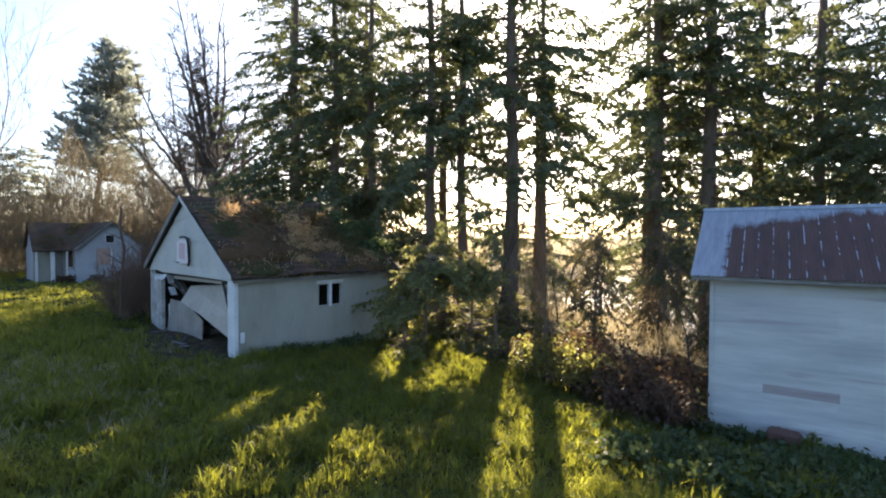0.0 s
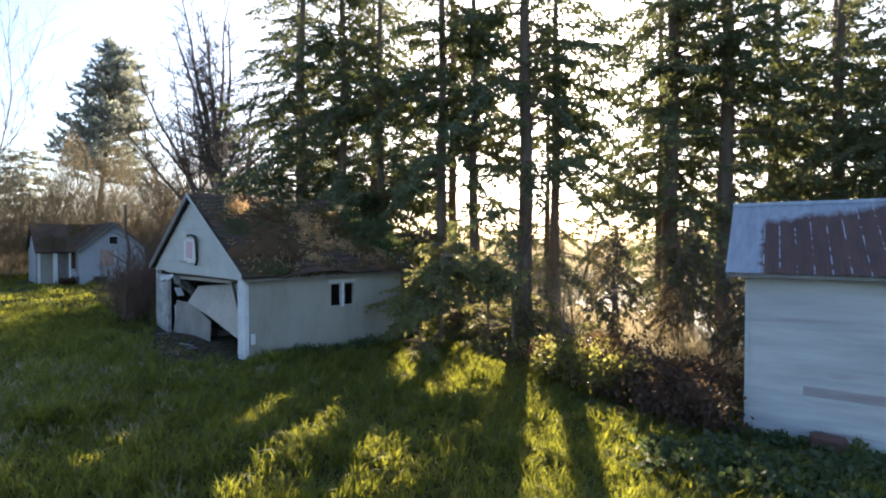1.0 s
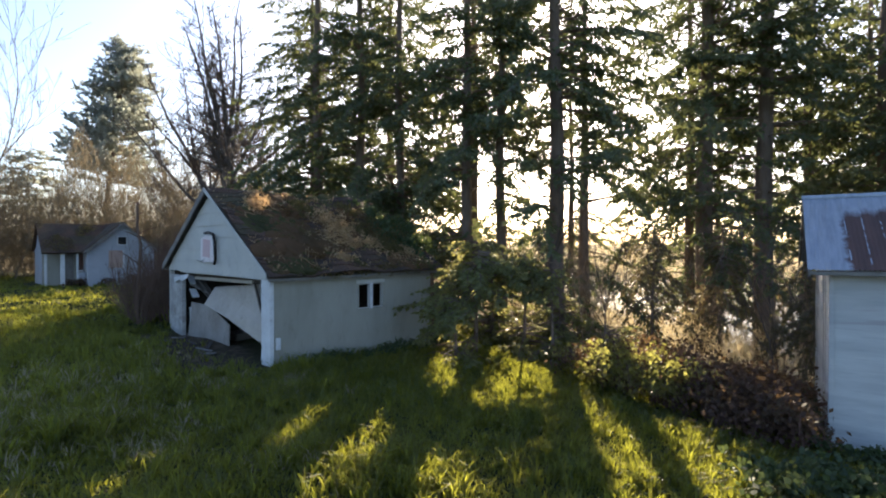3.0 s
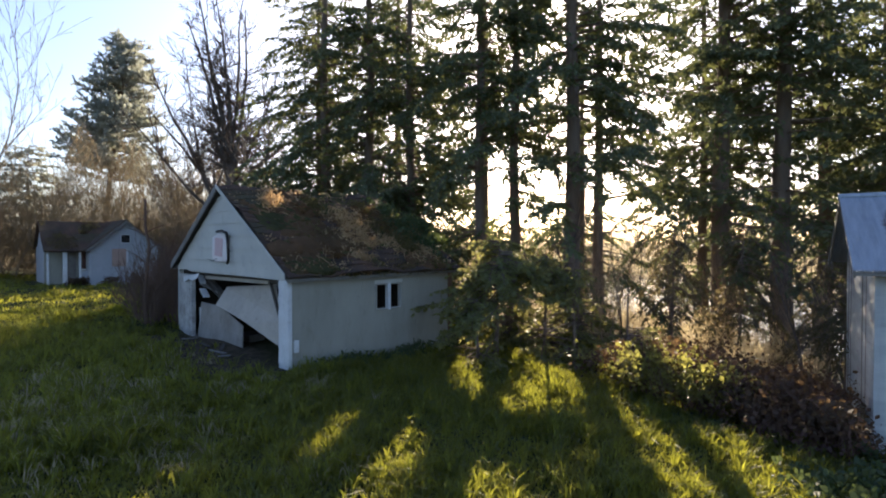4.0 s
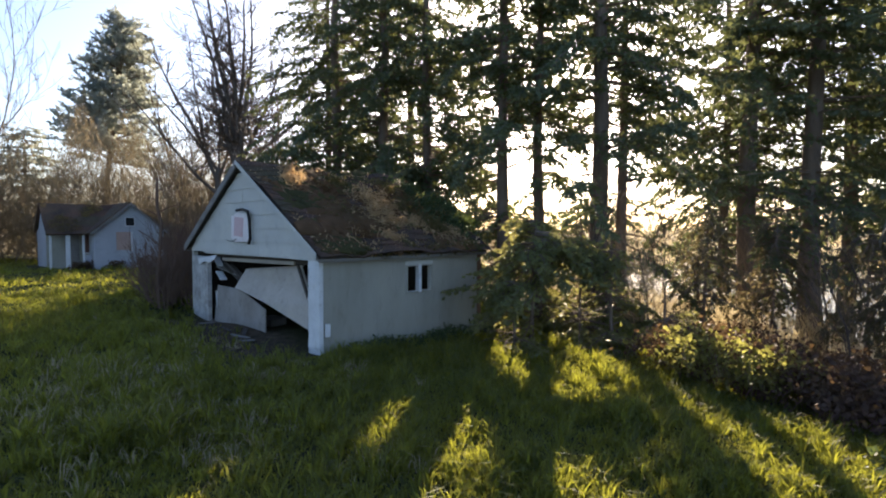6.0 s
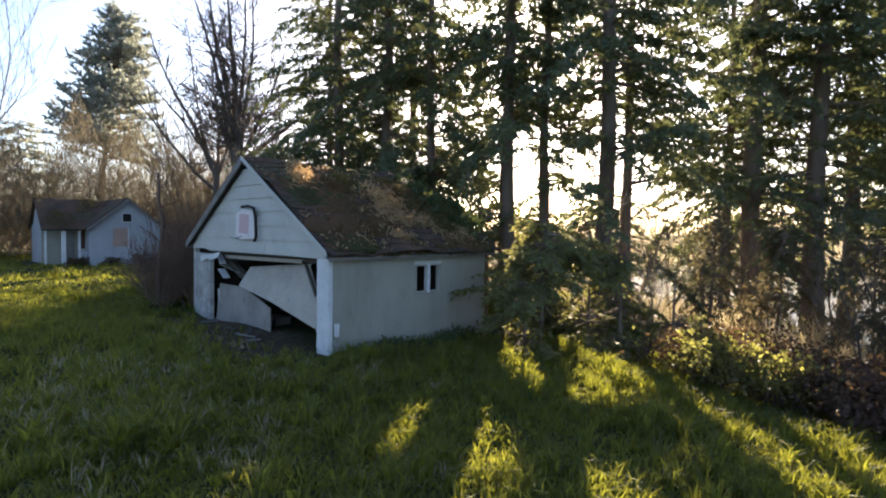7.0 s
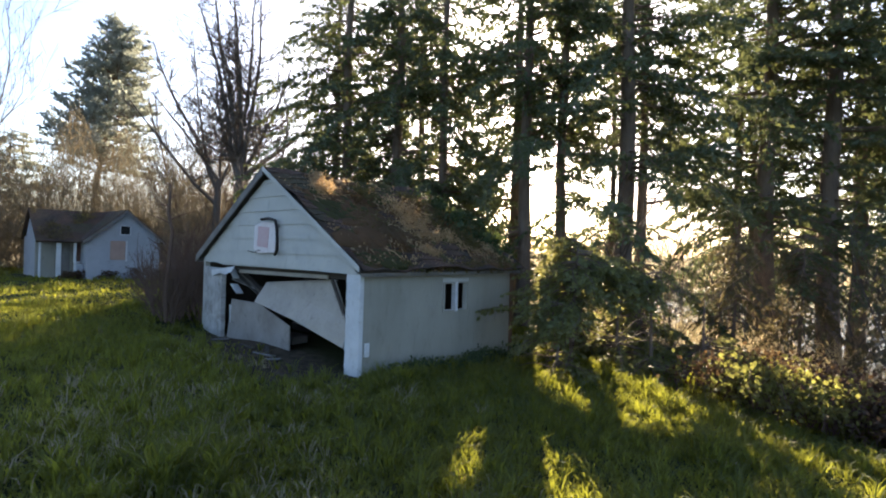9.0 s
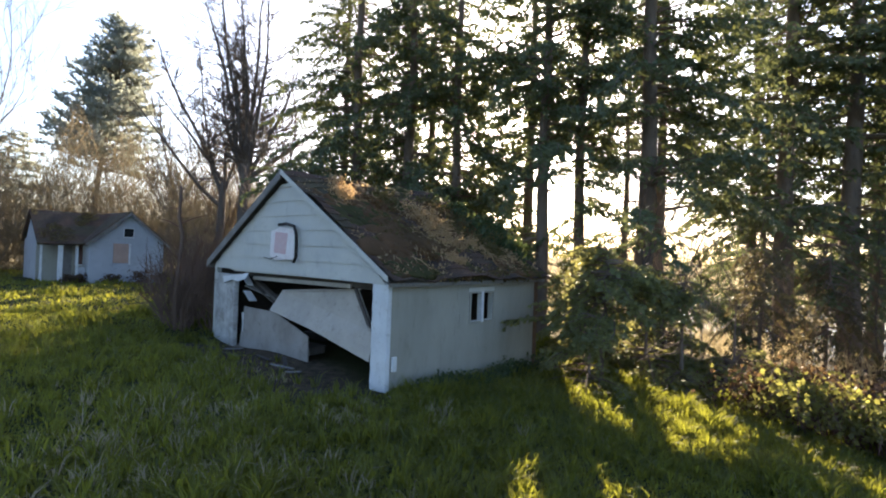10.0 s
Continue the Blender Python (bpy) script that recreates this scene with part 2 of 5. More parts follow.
def rust_roof_material():
    """Corrugated sheet: bare galvanised along the ridge and the end, rust below."""
    m, nt, b, out = node_material("rusted_galvanised_sheet")
    tc = nt.nodes.new("ShaderNodeTexCoord")
    sep = nt.nodes.new("ShaderNodeSeparateXYZ")
    nt.links.new(tc.outputs["Object"], sep.inputs[0])
    grey = mixed(nt, noise_fac(nt, 2.0, (4, 0.6, 0.6)), (0.4, 0.44, 0.5), (0.27, 0.31, 0.36))
    rust = mixed(nt, noise_fac(nt, 1.6, (3, 0.5, 0.5), lo=0.3, hi=0.7), (0.075, 0.045, 0.042), (0.125, 0.066, 0.055))
    # rust lies below a wavering line along the slope and past the first sheets
    def ramp(sock, a, z, amp, scale, stretch):
        add = nt.nodes.new("ShaderNodeMath")
        add.operation = "ADD"
        nt.links.new(sock, add.inputs[0])
        nt.links.new(times(nt, noise_fac(nt, scale, stretch, lo=0.0, hi=1.0), amp), add.inputs[1])
        r = nt.nodes.new("ShaderNodeMapRange")
        r.inputs["From Min"].default_value, r.inputs["From Max"].default_value = a, z
        nt.links.new(add.outputs[0], r.inputs["Value"])
        return r.outputs[0]
    side = ramp(sep.outputs["X"], 0.42, 0.52, 0.4, 1.6, (0.3, 2.5, 2.5))
    end = nt.nodes.new("ShaderNodeMapRange")                 # the bare end reaches further down the slope
    end.inputs["From Min"].default_value, end.inputs["From Max"].default_value = 0.2, 2.6
    end.inputs["To Min"].default_value, end.inputs["To Max"].default_value = 0.4, 0.0
    nt.links.new(sep.outputs["X"], end.inputs["Value"])
    fall = nt.nodes.new("ShaderNodeMath")
    fall.operation = "ADD"
    nt.links.new(sep.outputs["Z"], fall.inputs[0])
    nt.links.new(end.outputs[0], fall.inputs[1])
    down = ramp(fall.outputs[0], 1.66, 1.5, 0.5, 2.0, (2.0, 0.4, 0.4))
    # bright worn seams where the sheets lap
    seam = nt.nodes.new("ShaderNodeMath")
    seam.operation = "PINGPONG"
    seam.inputs[1].default_value = 0.152
    nt.links.new(sep.outputs["X"], seam.inputs[0])
    line = nt.nodes.new("ShaderNodeMapRange")
    line.inputs["From Min"].default_value, line.inputs["From Max"].default_value = 0.017, 0.008
    nt.links.new(seam.outputs[0], line.inputs["Value"])
    streak = times(nt, line.outputs[0], noise_fac(nt, 2.6, (2.2, 1.0, 1.0), 3, 0.6, 0.5, 0.58))
    inv = nt.nodes.new("ShaderNodeMath")
    inv.operation = "SUBTRACT"
    inv.inputs[0].default_value = 1.0
    nt.links.new(streak, inv.inputs[1])
    mask = times(nt, times(nt, side, down), inv.outputs[0])
    c = mixed(nt, mask, grey, rust)
    nt.links.new(c, b.inputs["Base Color"])
    r = nt.nodes.new("ShaderNodeMapRange")
    r.inputs["To Min"].default_value, r.inputs["To Max"].default_value = 0.5, 0.9
    nt.links.new(mask, r.inputs["Value"])
    nt.links.new(r.outputs[0], b.inputs["Roughness"])
    r = nt.nodes.new("ShaderNodeMapRange")
    r.inputs["To Min"].default_value, r.inputs["To Max"].default_value = 0.55, 0.0
    nt.links.new(mask, r.inputs["Value"])
    nt.links.new(r.outputs[0], b.inputs["Metallic"])
    bump(nt, b, noise_fac(nt, 30, lo=0.2, hi=0.8), 0.2)
    return m


def water_material():
    m, nt, b, out = node_material("river_water")
    b.inputs["Base Color"].default_value = (0.05, 0.055, 0.05, 1)
    b.inputs["Roughness"].default_value = 0.12
    bump(nt, b, noise_fac(nt, 1.5, (1, 2.5, 1), lo=0.2, hi=0.8), 0.25, 0.1)
    return m


def peeled_material():
    """Old white paint worn through in long level patches, with pinkish bare wood."""
    m, nt, b, out = node_material("peeling_white_boards")
    c = mixed(nt, noise_fac(nt, 0.5, (0.5, 1, 4.5), 6, 0.6, 0.4, 0.66, 0.1), (0.64, 0.64, 0.61), (0.36, 0.375, 0.375))
    c = mixed(nt, times(nt, noise_fac(nt, 0.7, (0.55, 1, 8.0), 6, 0.6, 0.57, 0.66, 0.1), 0.85), c, (0.36, 0.29, 0.3))
    c = mixed(nt, times(nt, noise_fac(nt, 2.6, (0.6, 1, 7.0), 8, 0.7, 0.56, 0.68, 0.2), 0.5), c, (0.33, 0.32, 0.32))
    c = mixed(nt, piece_random(nt, 0.0, 0.45), c, (0.41, 0.41, 0.41))
    f = noise_fac(nt, 26, (1, 1, 3), 4, 0.6, 0.2, 0.8)
    nt.links.new(mixed(nt, times(nt, f, 0.25), c, (0.4, 0.39, 0.38)), b.inputs["Base Color"])
    b.inputs["Roughness"].default_value = 0.8
    bump(nt, b, f, 0.35)
    return m


PEELED = peeled_material()
SOIL, MOSS, SHEET, WATER = ground_material(), moss_roof_material(), rust_roof_material(), water_material()


# ---- mesh helpers ----
def mesh_object(name, verts, faces, material, parent=None, label="", smooth=False):
    me = bpy.data.meshes.new(name)
    me.from_pydata([tuple(v) for v in verts], [], faces)
    if smooth:
        me.polygons.foreach_set("use_smooth", [True] * len(me.polygons))
    me.materials.append(material)
    ob = new(name, me)
    if parent:
        ob.parent = parent
    return tagged(ob, label)


def quick_mesh(name, verts, faces, material, parent=None, label=""):
    """As mesh_object, from number arrays: verts (n, 3), faces (m, k)."""
    me = bpy.data.meshes.new(name)
    verts, faces = np.asarray(verts, np.float32), np.asarray(faces, np.int32)
    k = faces.shape[1]
    me.vertices.add(len(verts))
    me.vertices.foreach_set("co", verts.ravel())
    me.loops.add(faces.size)
    me.loops.foreach_set("vertex_index", faces.ravel())
    me.polygons.add(len(faces))
    me.polygons.foreach_set("loop_start", np.arange(0, faces.size, k, dtype=np.int32))
    me.update(calc_edges=True)
    me.materials.append(material)
    ob = new(name, me)
    if parent:
        ob.parent = parent
    return tagged(ob, label)


def part(name, bm, material, parent, label=""):
    me = bpy.data.meshes.new(name)
    bmesh.ops.recalc_face_normals(bm, faces=bm.faces)
    bm.to_mesh(me)
    bm.free()
    me.materials.append(material)
    ob = new(name, me)
    ob.parent = parent
    return tagged(ob, label)


def box(x0, x1, y0, y1, z0, z1, bevel=0.0, bm=None):
    bm = bm or bmesh.new()
    m = Matrix.Translation(((x0 + x1) / 2, (y0 + y1) / 2, (z0 + z1) / 2)) @ Matrix.Diagonal((x1 - x0, y1 - y0, z1 - z0, 1))
    made = bmesh.ops.create_cube(bm, size=1.0, matrix=m)
    if bevel:
        bmesh.ops.bevel(bm, geom=list({e for v in made["verts"] for e in v.link_edges}), offset=bevel, segments=1, affect="EDGES")
    return bm


def bar(a, b, width, depth, bevel=0.006, up=(0, 0, 1)):
    """A squared bar from a to b."""
    a, b = Vector(a), Vector(b)
    bm = box(-width / 2, width / 2, -depth / 2, depth / 2, 0, (b - a).length, bevel)
    way = (b - a).normalized()
    side = way.cross(Vector(up))
    side = side.normalized() if side.length > 1e-4 else Vector((1, 0, 0))
    third = way.cross(side)
    m = Matrix((side, third, way)).transposed().to_4x4()
    m.translation = a
    bm.transform(m)
    return bm


def slab(points, thick, bevel=0.0):
    """A flat polygon (3D points) made thick along its normal, to both sides."""
    bm = bmesh.new()
    vs = [bm.verts.new(p) for p in points]
    f = bm.faces.new(vs)
    f.normal_update()
    n = f.normal.copy()
    for v in vs:
        v.co -= n * thick / 2
    made = bmesh.ops.extrude_face_region(bm, geom=[f])
    bmesh.ops.translate(bm, vec=n * thick, verts=[v for v in made["geom"] if isinstance(v, bmesh.types.BMVert)])
    if bevel:
        bmesh.ops.bevel(bm, geom=bm.edges[:], offset=bevel, segments=1, affect="EDGES")
    return bm


def tube(points, radii, sides=6):
    """Vertices and faces of a tapered tube along points."""
    pts = [Vector(p) for p in points]
    verts, faces = [], []
    for i, p in enumerate(pts):
        way = (pts[min(i + 1, len(pts) - 1)] - pts[max(i - 1, 0)]).normalized()
        side = way.cross(Vector((0.31, 0.95, 0.05))).normalized()
        other = way.cross(side)
        for k in range(sides):
            a = 2 * math.pi * k / sides
            verts.append(p + (side * math.cos(a) + other * math.sin(a)) * radii[i])
    for i in range(len(pts) - 1):
        for k in range(sides):
            a, b = i * sides + k, i * sides + (k + 1) % sides
            faces.append((a, b, b + sides, a + sides))
    return verts, faces


def joined(pieces):
    verts, faces = [], []
    for v, f in pieces:
        o = len(verts)
        verts += v
        faces += [tuple(i + o for i in q) for q in f]
    return verts, faces


def thing(name, place, label, category, group="", kind=""):
    ob = new(name)
    ob.location = place
    ob.empty_display_size = 0.3
    return tagged(ob, label, category, group, kind)


def ease(v, a, b):
    v = np.clip((np.asarray(v, float) - a) / (b - a), 0, 1)
    return v * v * (3 - 2 * v)


def ground_z(x, y):
    """The lie of the land: falling gently to the river."""
    x, y = np.asarray(x, float), np.asarray(y, float)
    z = -0.03 * np.clip(x, -20, 30) - 0.03 * np.clip(y, -10, 8) - 0.06 * np.clip(y, 0, 8) * ease(x, 1, 9)
    z = z - 3.4 * ease(y + 0.25 * x, 9.5, 34) - 2.5 * ease(np.hypot(x, y), 45, 160)
    z = z + 0.04 * np.clip(-8 - x, 0, 3)
    z = z - 0.12 * ease(x, 9, 11) * ease(y, 4.5, 6.5)
    z = z - 0.3 * np.exp(-((x + 7.2) ** 2 + (y + 0.3) ** 2) / 5.0)
    z = z + 0.05 * np.sin(0.9 * x + 0.4 * y) * np.cos(0.7 * y - 0.3 * x) + 0.03 * np.sin(2.3 * x + 1.1) * np.sin(2.1 * y)
    return z


# ---- ground and river ----
def make_ground():
    def axis(lo, hi, step):
        inner = np.arange(lo, hi + step / 2, step)
        out = [hi + 2.5, hi + 6, hi + 12, hi + 22, hi + 40, hi + 70, hi + 120, hi + 220, hi + 500, hi + 1500, hi + 4000]
        return np.concatenate([[lo - (o - hi) for o in out[::-1]], inner, out])
    xs, ys = axis(-26, 20, 0.45), axis(-12, 36, 0.45)
    gx, gy = np.meshgrid(xs, ys, indexing="ij")
    gz = ground_z(gx, gy)
    n, m = len(xs), len(ys)
    idx = np.arange(n * m).reshape(n, m)
    faces = np.stack([idx[:-1, :-1], idx[1:, :-1], idx[1:, 1:], idx[:-1, 1:]], -1).reshape(-1, 4)
    ob = quick_mesh("ground", np.stack([gx, gy, gz], -1).reshape(-1, 3), faces, SOIL)
    ob.data.polygons.foreach_set("use_smooth", [True] * len(ob.data.polygons))
    tagged(ob, "grassy ground sloping gently down to the river", "ground", kind="structure")
    w = mesh_object("water", [(-30, 26, -3.1), (120, -20, -3.1), (160, 90, -3.1), (-20, 90, -3.1)], [(0, 1, 2, 3)], WATER)
    tagged(w, "calm river water glinting beyond the trees", "water", kind="structure")


make_ground()


# ---- garage ----
def courses(name, outline_at, z0, z1, step, place, normal_out, material, parent, thick=0.022, split=0.0, rng=None, holes=()):
    """Lapped siding, one mesh a board. outline_at(z) gives the run (a0, a1) along the wall at height z; place(a, z, out) the 3D point."""
    z = z0
    while z < z1 - 0.02:
        top = min(z + step, z1)
        a0, a1 = outline_at(z)
        b0, b1 = outline_at(top)
        cuts = [a0, a1]
        if split:
            n = max(1, int(abs(a1 - a0) / split))
            inner = [a0 + (a1 - a0) * (i + rng.uniform(-0.3, 0.3)) / n for i in range(1, n)]
            cuts = [a0, *inner, a1]
        for c0, c1 in zip(cuts, cuts[1:]):
            d0 = b0 if c0 == a0 else c0
            d1 = b1 if c1 == a1 else c1
            spans = [(c0, c1, d0, d1)]
            for h0, h1, hz0, hz1 in holes:
                if top > hz0 + 0.02 and z < hz1 - 0.02:
                    nxt = []
                    for s in spans:
                        if s[1] <= h0 or s[0] >= h1:
                            nxt.append(s)
                            continue
                        if s[0] < h0:
                            nxt.append((s[0], h0, s[2], h0))
                        if s[1] > h1:
                            nxt.append((h1, s[1], h1, s[3]))
                    spans = nxt
            for s in spans:
                if s[1] - s[0] < 0.03 or s[3] - s[2] < 0.01:
                    continue
                w = rng.uniform(-0.004, 0.004) if rng else 0
                g = 0.003
                v = [place(s[0] + g, z, thick + w), place(s[1] - g, z, thick - w), place(s[3] - g, top, 0.006), place(s[2] + g, top, 0.006),
                     place(s[0] + g, z, 0.0), place(s[1] - g, z, 0.0), place(s[3] - g, top, 0.0), place(s[2] + g, top, 0.0)]
                mesh_object(name, v, [(0, 1, 2, 3), (7, 6, 5, 4), (0, 4, 5, 1), (1, 5, 6, 2), (2, 6, 7, 3), (3, 7, 4, 0)], material, parent)
        z = top


def shingle_roof(rows, cols, corner, along, down, lift, material, parent, rng, sag, holes=0.0):
    """A slope of worn shingles: one mesh for each strip, uneven and curling at the lower edge."""
    corner, along, down, lift = Vector(corner), Vector(along), Vector(down), Vector(lift)
    for r in range(rows):
        c = 0
        while c < cols:
            n = min(rng.choice((2, 3, 3, 4)), cols - c)
            t0, t1 = r / rows, (r + 1.25) / rows
            u0, u1 = c / cols, (c + n) / cols
            top, bot = [], []
            for i in range(n + 1):
                u = u0 + (u1 - u0) * i / n
                j = rng.uniform(-0.012, 0.012)
                top.append(corner + along * u + down * t0 + lift * (0.012 + sag(u, t0)))
                bot.append(corner + along * u + down * min(t1 + j, 1.02) + lift * (0.03 + rng.uniform(0, 0.014) + sag(u, t1)))
            v = top + bot + [p - lift * 0.022 for p in bot]
            k = n + 1
            f = [(i, i + 1, k + i + 1, k + i) for i in range(n)] + [(k + i, k + i + 1, 2 * k + i + 1, 2 * k + i) for i in range(n)]
            mesh_object("shingle_strip", v, f, material, parent)
            c += n


GW, GL, GH = 8.15, 5.76, 2.33         # garage width, depth and wall height
APEX = 4.66


def make_garage():
    rng = random.Random(5)
    g = thing("garage", (0, 0, 0), "derelict white two-car garage with collapsed door and mossy roof", "garage")
    side = -0.25                      # foot of the walls, below the grass
    # walls: solid cores with the openings left out
    wall = part("wall", box(-0.14, 0.0, 0.0, 2.73, side, GH), WHITE, g, "weathered grey-white side wall")
    box_bits = [(-0.14, 0.0, 2.73, 3.62, side, 1.24), (-0.14, 0.0, 2.73, 3.62, 1.93, GH), (-0.14, 0.0, 3.62, GL, side, GH)]
    for b in box_bits:
        part("wall", box(*b), WHITE, g)
    part("wall", box(-GW, -GW + 0.14, 0.0, GL, side, GH), WHITE, g)
    # back wall coloured dark to stand in for the unlit interior
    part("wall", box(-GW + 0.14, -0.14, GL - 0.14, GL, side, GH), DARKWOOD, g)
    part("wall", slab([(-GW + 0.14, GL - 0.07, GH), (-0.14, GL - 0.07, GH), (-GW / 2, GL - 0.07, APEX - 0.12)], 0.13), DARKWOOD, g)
    # front: jambs and gable
    part("jamb", box(-0.44, -0.142, 0.0, 0.14, side, GH, 0.008), TRIM, g, "white jamb board")
    part("jamb", box(-GW + 0.142, -6.78, 0.0, 0.14, side, GH - 0.3, 0.008), DIRTY, g, "stained and splintered jamb")
    part("gable_wall", slab([(-GW + 0.02, 0.07, GH), (-6.78, 0.07, 2.14), (-0.44, 0.07, 2.21), (-0.02, 0.07, GH), (-GW / 2, 0.07, APEX - 0.1)], 0.13), WHITE, g)
    slope = (APEX - GH) / (GW / 2)
    def gable_run(z):
        z = max(z, GH)
        return (-GW / 2 - (APEX - z) / slope + 0.02, -GW / 2 + (APEX - z) / slope - 0.02)
    courses("siding_board", gable_run, 2.2, APEX - 0.12, 0.375, lambda a, z, o: (a, -0.002 - o, z), None, WHITE, g, 0.03, 1.6, rng)
    courses("siding_board", lambda z: (-0.43, 0.05), side, 2.2, 0.375, lambda a, z, o: (a, -0.002 - o, z), None, TRIM, g, 0.02, 0, rng)
    courses("siding_board", lambda z: (0.0, GL), side, GH - 0.03, 0.29, lambda a, z, o: (0.002 + o * 0.5, a, z), None, SIDE, g, 0.018, 1.9, rng, holes=((2.66, 3.69, 1.2, 1.98),))
    part("corner_board", box(0.012, 0.05, -0.001, 0.1, side, GH - 0.04, 0.004), TRIM, g)
    # far corner board painted brown to stand in for warm glare
    part("corner_board", box(0.012, 0.034, GL - 0.16, GL + 0.02, side, GH - 0.04, 0.004), GLAREBROWN, g, "corner board toned brown for the warm glare on it")
    # added dark sheets paint the garage's inner shade on the side walls
    part("shade_lining", box(-GW + 0.142, -GW + 0.16, 0.142, GL - 0.142, -0.06, GH - 0.01), DARKWOOD, g)
    part("shade_lining", box(-0.16, -0.142, 0.142, 2.7, -0.06, GH - 0.01), DARKWOOD, g)
    part("shade_lining", box(-0.16, -0.142, 3.65, GL - 0.142, -0.06, GH - 0.01), DARKWOOD, g)
    part("meter_box", box(0.034, 0.1, 0.14, 0.26, 0.42, 0.72, 0.008), TRIM, g, "small white meter box")
    # twin window, panes gone
    w = part("window_frame", box(0.01, 0.035, 2.66, 2.73, 1.20, 1.97, 0.005), SIDE, g, "grey wooden window frame with missing panes")
    for b in ((2.73, 3.12, 1.93, 1.97), (3.22, 3.62, 1.93, 1.97), (2.73, 3.12, 1.20, 1.235), (3.22, 3.62, 1.20, 1.235)):
        part("rail", box(0.01, 0.035, b[0], b[1], b[2], b[3], 0.004), SIDE, w)
    part("mullion", box(-0.1, 0.045, 3.12, 3.22, 1.20, 1.97, 0.005), TRIM, w)
    part("stile", box(0.01, 0.035, 3.62, 3.69, 1.20, 1.97, 0.005), SIDE, w)
    # roof deck, fascia, shingles
    run, over, eave = GW / 2 + 0.2, 0.1, 2.27
    top = APEX + 0.08
    for s, nm in ((1, "near"), (-1, "far")):
        e = -GW / 2 + s * run
        part("roof_deck", slab([(-GW / 2, -over, top), (e, -over, eave), (e, GL + over, eave), (-GW / 2, GL + over, top)], 0.05), DARKWOOD, g)
        # left board's grey holds both peeled paint and the rake's shade
        part("bargeboard", slab([(-GW / 2, -over - 0.075, top + 0.15), (e, -over - 0.075, eave + 0.12), (e, -over - 0.075, eave - (0.0 if s > 0 else 0.1)), (-GW / 2, -over - 0.075, top + (0.03 if s > 0 else -0.08))], 0.022), WHITE if s > 0 else GREYWOOD, g, "peeling white bargeboard" if s > 0 else "peeled bargeboard, its grey also standing for the rake's shade")
        part("fascia", box(min(e, e - s * 0.025), max(e, e - s * 0.025), -over, GL + over, eave - 0.1, eave - 0.02), GREYWOOD, g)
        part("soffit", slab([(e - s * 0.03, -over, eave - 0.06), (e - s * 0.23, -over, eave + 0.03), (e - s * 0.23, GL + over, eave + 0.03), (e - s * 0.03, GL + over, eave - 0.06)], 0.012), GREYWOOD, g)
        def sag(u, t):
            return 0.05 + 0.045 * math.sin(u * 9 + t * 4) + 0.03 * math.sin(u * 17 - t * 11) + 0.02 * math.sin(u * 31 + t * 23)
        n = Vector((s * (top - eave), 0, run)).normalized()
        shingle_roof(17 if s > 0 else 9, 20 if s > 0 else 8, (-GW / 2, -over - 0.03, top + 0.06), (0, GL + 2 * over + 0.06, 0), (s * (run + 0.05), 0, eave - top - 0.03), n, MOSS, g, rng, sag)
    # ridge cap
    part("ridge_cap", slab([(-GW / 2 - 0.14, -over, top + 0.0), (-GW / 2, -over, top + 0.09), (-GW / 2 + 0.14, -over, top + 0.0), (-GW / 2, -over, top + 0.05)], 0.02), MOSS, g)
    # header rail and floor
    part("door_track", bar((-6.0, 0.2, 1.98), (-1.5, 0.24, 2.06), 0.05, 0.1), DOORPAINT, g, "bent cream door track")
    part("lintel", bar((-6.75, 0.3, 2.08), (-0.5, 0.3, 2.1), 0.06, 0.12), DARKWOOD, g)
    part("broken_strip", bar((-1.28, 0.2, 2.02), (-0.62, 0.12, 1.2), 0.05, 0.09), DARKWOOD, g)
    part("beam", bar((-6.7, 0.5, 2.0), (-4.3, 0.35, 1.2), 0.16, 0.08), DARKWOOD, g)
    f = part("floor_slab", box(-GW + 0.14, -0.14, -0.3, GL - 0.14, -0.3, -0.08, 0.01), CONCRETE, g, "dirty concrete floor slab")
    return g


def door_panel(points, ribs, label, paint):
    """A fallen section of sectional door: a skin with stiffening ribs behind."""
    pts = [Vector(p) for p in points]
    base = sum(pts, Vector()) / len(pts)
    ob = thing("garage_door_section", (0, 0, 0), label, "garage door")
    part("panel", slab(pts, 0.035, 0.006), paint, ob)
    for a, b in ribs:
        part("rib", bar(a, b, 0.05, 0.03), paint, ob)
    return ob


